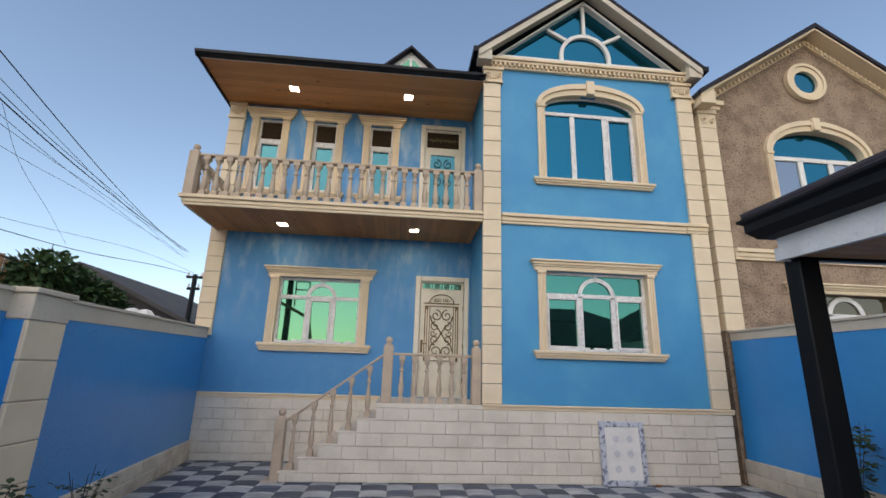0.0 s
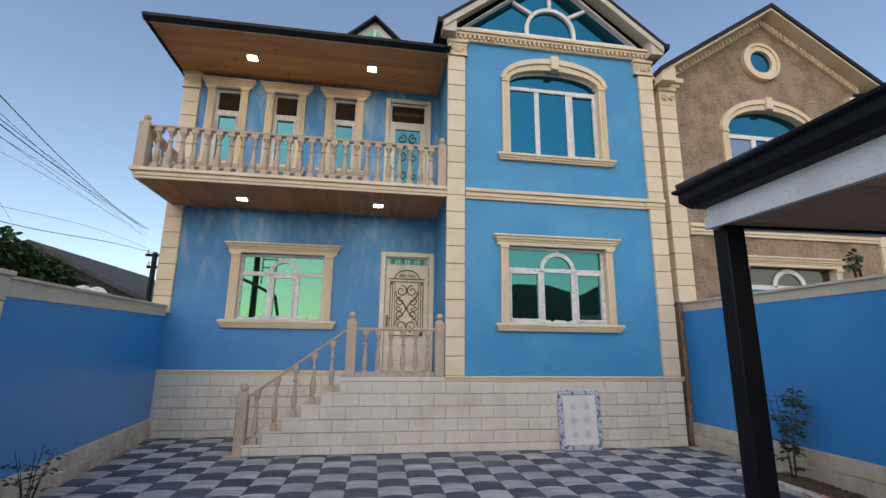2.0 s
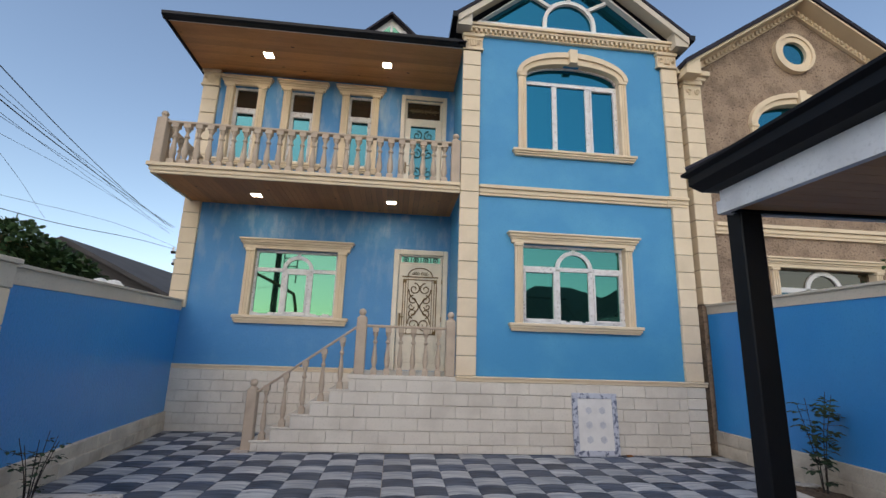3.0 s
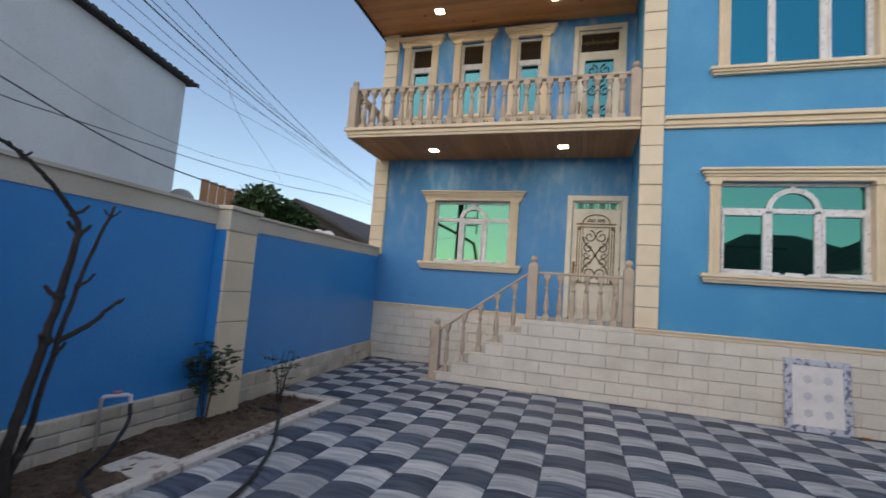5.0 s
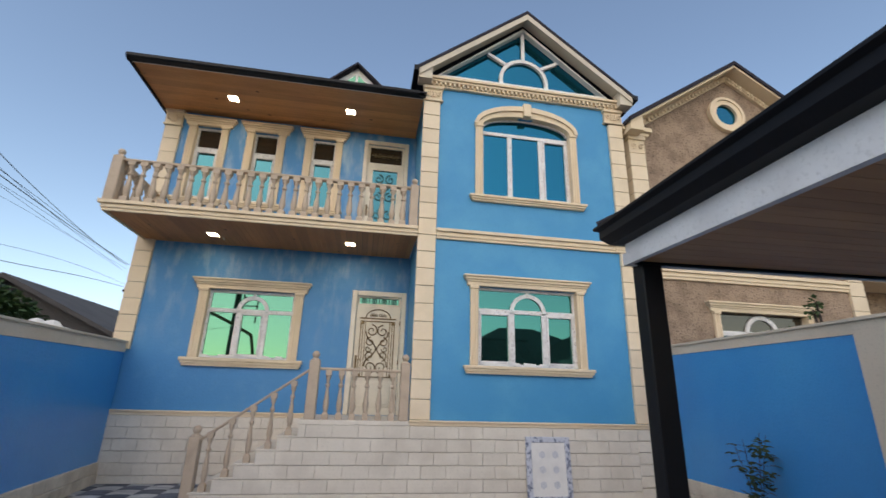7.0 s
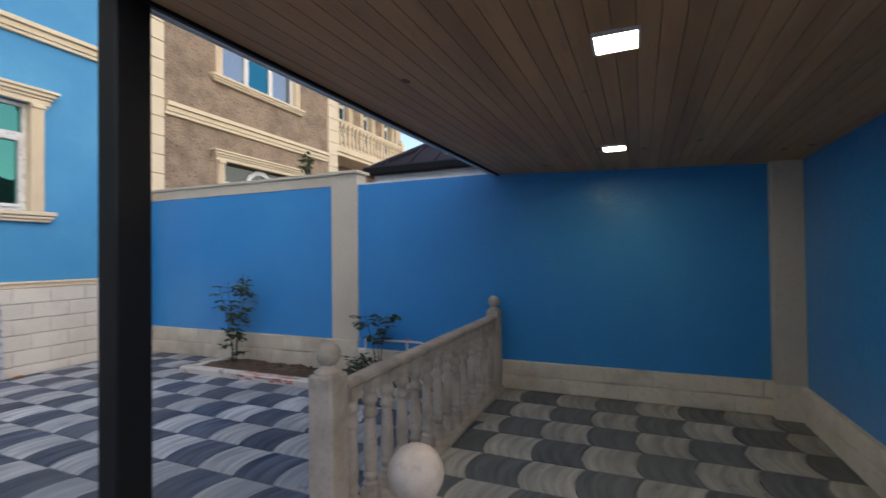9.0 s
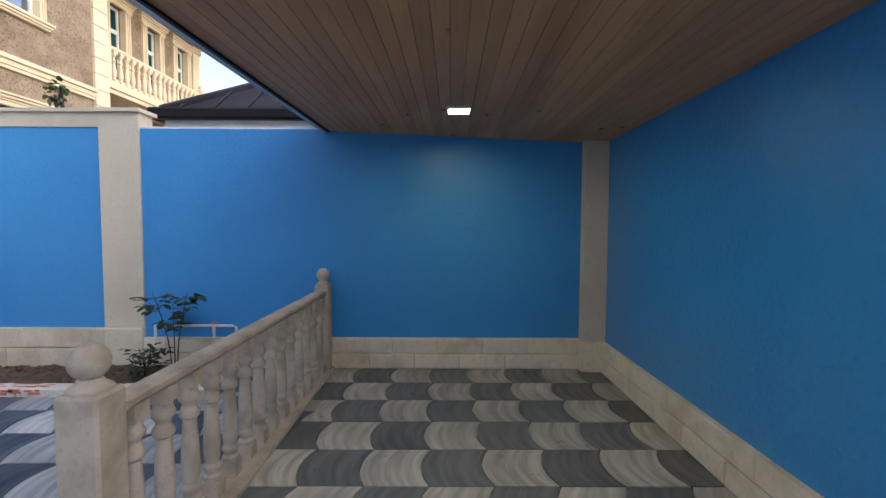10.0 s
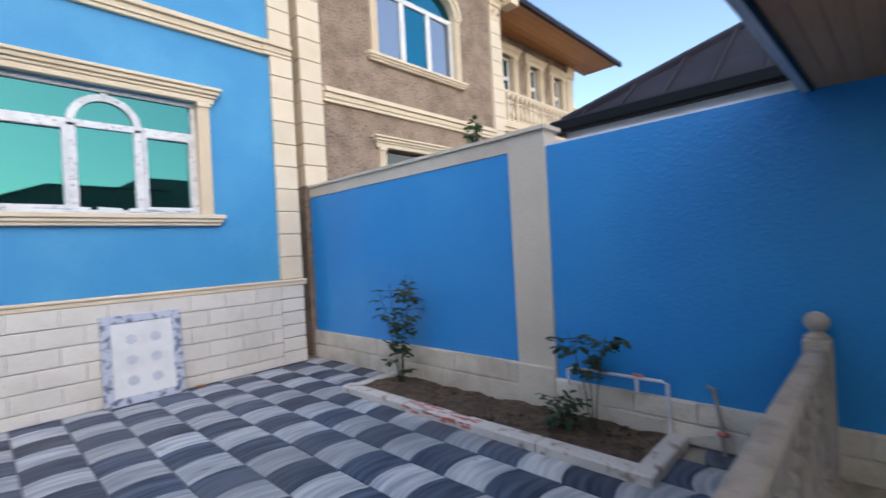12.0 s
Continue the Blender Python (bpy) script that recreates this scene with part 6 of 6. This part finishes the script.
# ---- things behind the left wall ----
crate = thing("timber_hoarding", (-6.8, 8.1, 0), "raw orange-brown board hoarding standing behind the wall", "hoarding")
A, D = Vector((-7.11, 7.76, 3.56)), Vector((1.15, 1.17, -0.36))
N = Vector((-0.018, 0.018))
for k in range(10):
    p, q = A + D * (k / 10), A + D * ((k + 0.97) / 10)
    part("board", prism(B(), [(p.x, p.y), (q.x, q.y), (q.x + N.x, q.y + N.y), (p.x + N.x, p.y + N.y)], "z", 0.0, p.z), BOARD, crate)
p, q = A + N.to_3d() * 1.2, A + D + N.to_3d() * 1.2
part("rail", prism(B(), [(p.x, p.y), (q.x, q.y), (q.x + N.x * 3, q.y + N.y * 3), (p.x + N.x * 3, p.y + N.y * 3)], "z", 2.6, 2.7), BOARD, crate)
dish = thing("satellite_dish", (-7.36, 7.55, 0), "pale grey satellite dish on a pole behind the wall", "satellite dish")
part("pole", tube(B(), [(-7.44, 7.60, 0), (-7.44, 7.60, 3.0)], 0.03, seg=8), TIN, dish)
bm = lathe(B(), [(0.02, 0.0), (0.10, 0.012), (0.17, 0.04), (0.22, 0.07), (0.23, 0.07), (0.17, 0.05), (0.10, 0.02), (0.02, 0.01)], 20)
bmesh.ops.transform(bm, matrix=pose(-7.36, 7.55, 3.06, 0, 62, -40), verts=bm.verts)
part("reflector", bm, plain("dull_grey_dish", (0.24, 0.24, 0.25), 0.6), dish, smooth=True)


def leafy(name, blobs, count, size, seed, label, trunk):
    rnd = random.Random(seed)
    t = thing(name, trunk, label, "tree")
    lm, sm = B(), B()
    tot = sum(b[3] ** 2 for b in blobs)
    for bx, by, bz, br in blobs:
        tube(sm, bez([(trunk[0], trunk[1], 0), (trunk[0], trunk[1], bz * 0.5), (bx, by, bz)], 5), 0.06, 0.015, 6)
        for k in range(int(count * br * br / tot)):
            d = Vector((rnd.gauss(0, 1), rnd.gauss(0, 1), rnd.gauss(0, 1))).normalized()
            p = Vector((bx, by, bz)) + d * br * rnd.uniform(0.55, 1.12)
            leaf(lm, p, d + Vector((rnd.uniform(-0.8, 0.8), rnd.uniform(-0.8, 0.8), rnd.uniform(-0.9, 0.2))), size * rnd.uniform(0.7, 1.3), (rnd.random(), rnd.random(), 1))
    part("trunk", sm, BARK, t)
    part("crown", lm, TREE_LEAF, t, "dense dark green leaves")


leafy("mulberry_tree", [(-6.1, 8.45, 3.05, 0.50), (-6.0, 9.1, 2.85, 0.50), (-5.9, 9.6, 2.75, 0.45), (-5.95, 10.1, 2.6, 0.42), (-6.2, 8.8, 2.5, 0.7), (-6.25, 8.35, 3.2, 0.33)],
      5200, 0.11, 21, "dense green bushy tree showing over the yard wall", (-6.1, 8.8, 0))
leafy("vine_shoot", [(6.64, 5.20, 2.90, 0.07), (6.66, 5.15, 3.01, 0.05), (6.66, 4.72, 2.67, 0.05), (6.66, 5.60, 2.67, 0.04)], 90, 0.055, 22, "green vine shoot above the yard wall", (6.68, 5.1, 0))
fh = thing("grey_roofed_house", (-14, 22, 0), "low far house with a grey sloping sheet roof", "house")
part("wall", box(B(), -17.6, -9.6, 20.4, 29, 0, 3.0), WHITE_PLASTER, fh)
part("roof", prism(B(), [(-18.2, 3.5), (-13.6, 5.72), (-8.9, 3.45), (-8.9, 3.28), (-13.6, 5.52), (-18.2, 3.3)], "y", 19.8, 29.5), GREY_ROOF, fh)
part("gable", prism(B(), [(-17.6, 3.0), (-9.4, 3.0), (-9.4, 3.5), (-13.6, 5.50), (-17.6, 3.57)], "y", 20.4, 20.6), GREY_ROOF, fh)
tarp = thing("tarpaulin_bundle", (-4.4, 8.5, 0), "white tarpaulin bundle on a timber rack behind the wall", "tarpaulin")
bm = B()
rnd = random.Random(31)
for k in range(5):
    lathe(bm, ball_profile(rnd.uniform(0.16, 0.24), 0, 6), 7, (-4.32 + rnd.uniform(-0.1, 0.1), 8.15 + k * 0.17, 2.46 - 0.03 * k))
part("sheet", bm, WHITE, tarp)
part("rack", box(B(), -4.6, -4.2, 7.9, 9.0, 0, 2.30), BOARD, tarp)


rh = thing("rear_house", (7.5, -4.5, 0), "neighbouring house with a dark hipped roof behind the carport", "house")
part("wall", box(B(), 4.4, 11.0, -8.0, -1.25, 0, 3.05), WHITE_PLASTER, rh)
bm = B()
v = [bm.verts.new(p) for p in ((4.0, -8.4, 3.0), (11.4, -8.4, 3.0), (11.4, -1.0, 3.0), (4.0, -1.0, 3.0), (6.9, -4.7, 4.75), (8.6, -4.7, 4.75))]
for f in ((0, 1, 5, 4), (1, 2, 5), (2, 3, 4, 5), (3, 0, 4), (3, 2, 1, 0)):
    bm.faces.new([v[i] for i in f])
part("roof", bm, ROOF, rh, "dark hipped sheet roof")

# ---- poles and wires ----
def utility_pole(x, y, h, r, arms, label):
    t = thing("utility_pole", (x, y, 0), label, "utility pole")
    part("mast", tube(B(), [(x, y, 0), (x, y, h)], r, r * 0.75, 10), BLACK, t)
    for z, w in arms:
        part("cross_arm", box(B(), x - w, x + w, y - 0.05, y + 0.05, z - 0.05, z + 0.05), BLACK, t)
        for s in (-0.8, 0.8):
            part("insulator", lathe(B(), [(0.04, 0), (0.06, 0.04), (0.03, 0.10), (0.05, 0.14), (0.02, 0.18)], 8, (x + s * w, y, z + 0.05)), WHITE, t)
    return t


utility_pole(-8.95, 20.0, 5.42, 0.13, [(5.3, 0.35), (4.8, 0.25)], "dark utility pole beyond the far roof")
up = utility_pole(-5.6, -3.4, 8.6, 0.17, [(8.2, 0.7), (7.4, 0.6), (6.4, 0.5)], "dark utility pole outside the yard wall")
bm = B()
for k in range(5):
    box(bm, -5.35, -4.65, -3.43, -3.37, 5.0 + 0.4 * k, 5.05 + 0.4 * k)
for x in (-5.35, -4.70):
    box(bm, x, x + 0.05, -3.43, -3.37, 4.6, 7.1)
part("climbing_frame", bm, BLACK, up)


def wire(name, pts, r):
    bm = tube(B(), bez(pts, 9), r * 0.75, seg=5)
    solo(name, bm, CABLE, "black overhead cable sagging between poles", "cable", "overhead cables")


FAR = Vector((-10.9, 22.9, 6.97))
rnd = random.Random(12)
for k, (mid, r) in enumerate((((-6.15, 4.67, 5.43), 0.007), ((-6.02, 4.81, 5.50), 0.007), ((-5.86, 4.99, 5.55), 0.016), ((-5.80, 5.05, 5.59), 0.009), ((-5.70, 5.15, 5.66), 0.007), ((-5.45, 5.40, 5.70), 0.012), ((-6.4, 4.5, 5.30), 0.006))):
    near = Vector((-5.6 + rnd.uniform(-0.5, 0.5), -3.4, 7.4 + 0.14 * k))
    a = FAR + Vector((rnd.uniform(-0.25, 0.25), 0, rnd.uniform(-0.3, 0.3)))
    m = Vector(mid)
    q = a.lerp(m, 0.55) + Vector((0, 0, -0.10 - 0.05 * (k % 3)))
    wire("overhead_cable", [a, q, m, near], r)
wire("overhead_cable", [(-8.95, 20.0, 5.38), (-6.6, 12.6, 4.25), (-6.9, 9.6, 3.95), (-6.2, 4.6, 3.55), (-5.7, 2.43, 3.50), (-5.6, -3.4, 4.4)], 0.010)
wire("overhead_cable", [(-8.95, 20.0, 5.45), (-7.6, 13.2, 4.8), (-8.1, 8.0, 4.37), (-7.1, 3.5, 4.65), (-5.6, -3.4, 6.4)], 0.006)
wire("overhead_cable", [(-4.75, 5.9, 2.9), (-5.1, 4.4, 3.1), (-5.6, 2.38, 3.78), (-5.6, -3.4, 5.2)], 0.013)
wire("overhead_cable", [(-8.62, 9.25, 6.92), (-8.51, 9.89, 5.89), (-9.9, 12.8, 5.68), (-11.4, 15.8, 5.48)], 0.006)

# ---- rusty gas pipe above the wall ----
gp = thing("gas_pipe", (-3.42, 0.2, 2.36), "rusty orange gas pipe standing over the yard wall", "pipe")
part("pipe_run", tube(B(), bez([(-3.39, -1.1, 2.36), (-3.39, 0.7, 2.42), (-3.39, 1.35, 2.82), (-3.39, 1.62, 3.08), (-3.39, 1.92, 3.35), (-3.40, 2.05, 3.47), (-3.47, 2.09, 3.53), (-4.19, 2.17, 3.90), (-5.10, 2.27, 4.30), (-5.25, 2.28, 4.2), (-5.28, 2.28, 3.8), (-5.28, 2.28, 0.0)], 6), 0.058, seg=12), RUST, gp, smooth=True)
part("bracket", box(B(), -3.47, -3.37, -0.6, -0.5, 2.30, 2.40), BLACK, gp)

# everything along the left side stands this much further out
for o in bpy.data.objects:
    if o.parent is None and o.name.split(".")[0] in ("rose_bush", "bed_kerb", "soil_bed", "concrete_slab", "pruned_tree", "garden_tap", "garden_hose", "white_house",
                                                     "timber_hoarding", "satellite_dish", "mulberry_tree", "tarpaulin_bundle", "gas_pipe"):
        x = o.location.x if o.type == "EMPTY" else o.data.vertices[0].co.x
        if x < 0:
            o.location.x -= 0.11
            o.location.y -= 0.16 if o.name.startswith("garden") else 0.10

# ---- paving ----
BULGE = 0.055


def paver_bm(bm, uv, x0, y0, ua, ub, z, mi=0, px=0.398, py=0.371):
    """One paver: straight ends, two sides bowed the same way; ua..ub: the part of its length that is left after cutting."""
    n = 6
    g = 0.0035
    rows = []
    for i in range(n + 1):
        u = ua + (ub - ua) * i / n
        x = x0 + u * px + (g if i == 0 else -g if i == n else 0)
        b = BULGE * 4 * u * (1 - u)
        rows.append([(x, y0 + b + g, 0.0), (x, y0 + b + py - g, 1.0), u])
    top = [[bm.verts.new((p[0], p[1], z)) for p in r[:2]] for r in rows]
    low = [[bm.verts.new((p[0], p[1], z - 0.04)) for p in r[:2]] for r in rows]

    def face(vs, uvs):
        f = bm.faces.new(vs)
        f.material_index = mi
        for l, t in zip(f.loops, uvs):
            l[uv].uv = t
    for i in range(n):
        a, b = rows[i][2], rows[i + 1][2]
        face((top[i][0], top[i + 1][0], top[i + 1][1], top[i][1]), ((a, 0), (b, 0), (b, 1), (a, 1)))
        face((low[i][0], low[i + 1][0], top[i + 1][0], top[i][0]), ((a, 0), (b, 0), (b, 0), (a, 0)))
        face((top[i][1], top[i + 1][1], low[i + 1][1], low[i][1]), ((a, 1), (b, 1), (b, 1), (a, 1)))
    face((low[0][1], low[0][0], top[0][0], top[0][1]), ((0, 1), (0, 0), (0, 0), (0, 1)))
    face((low[n][0], low[n][1], top[n][1], top[n][0]), ((1, 0), (1, 1), (1, 1), (1, 0)))


def paver_mesh(material, px, py):
    bm = B()
    uv = bm.loops.layers.uv.new("UVMap")
    paver_bm(bm, uv, 0, 0, 0, 1, 0, 0, px, py)
    me = bpy.data.meshes.new("paver")
    bm.to_mesh(me)
    bm.free()
    me.materials.append(material)
    return me


paving = solo("pavement", prism(B(), [(-3.6, -5.2), (6.2, -5.2), (6.2, 9.65), (-3.95, 9.65)], "z", -0.034, -0.022), MORTAR,
              "yard paved with dark and light grey wave-edged blocks", "paving", kind="structure")
field = B()
field_uv = field.loops.layers.uv.new("UVMap")
rnd = random.Random(77)


def lay(x_start, px, columns, inside, odd, py, y_start, skew, dark=PAVE_DARK, light=PAVE_LIGHT):
    """Lay columns of pavers leftwards from x_start, wherever inside says so; skew: slip of the rows along x."""
    made = (paver_mesh(dark, px, py), paver_mesh(light, px, py))
    for i in range(columns):
        x0 = x_start - px * (i + 1)
        for j in range(-29, 30):
            y0 = y_start + py * j + skew * (x0 - 4.24)
            xc, yc = x0 + px / 2, y0 + py / 2
            if not inside(xc, yc):
                continue
            ua, ub = 0.0, 1.0
            if yc < 5.66 and x0 < -2.41:
                ua = (-2.41 - x0) / px
            if 2.84 < yc < 6.2 and x0 + px > 5.32:
                ub = (5.32 - x0) / px
            if ub - ua < 0.08:
                continue
            k = 0 if (i + j + odd) % 2 else 1
            z = rnd.uniform(-0.0025, 0.0015)
            if 0.5 < xc < 6.1 and -0.75 < yc < 6.4 and ua == 0 and ub == 1:
                p = part("paver", made[k], None, paving)
                p.location = (x0, y0, z)
            else:
                paver_bm(field, field_uv, x0, y0, ua, ub, z, k, px, py)


def in_carport(x, y):
    return x > 2.1 and -0.9 < y < 2.05


def in_yard(x, y):
    if in_carport(x, y) or y < -0.85 and x > 2.0 or y < -5.2 or y > 9.75 or x > 6.3:
        return False
    if y > 8.05 and x > -1.8 or x < -3.45 - 0.5 * (max(y, 4.7) - 4.7) / 4.9:
        return False
    return not (y < 5.66 and x < -2.5)


lay(6.10, 0.42, 10, in_carport, 0, 0.371, 0.2225, 0.0, PAVE_DARK_C, PAVE_LIGHT_C)
lay(4.24 + 0.395 * 5, 0.395, 26, in_yard, 1, 0.349, 4.31, 0.068)
me = bpy.data.meshes.new("paver_field")
field.to_mesh(me)
field.free()
me.materials.append(PAVE_DARK_J)
me.materials.append(PAVE_LIGHT_J)
pf = new("paver_field", me)
pf.parent = paving
tagged(pf, kind="stuff")
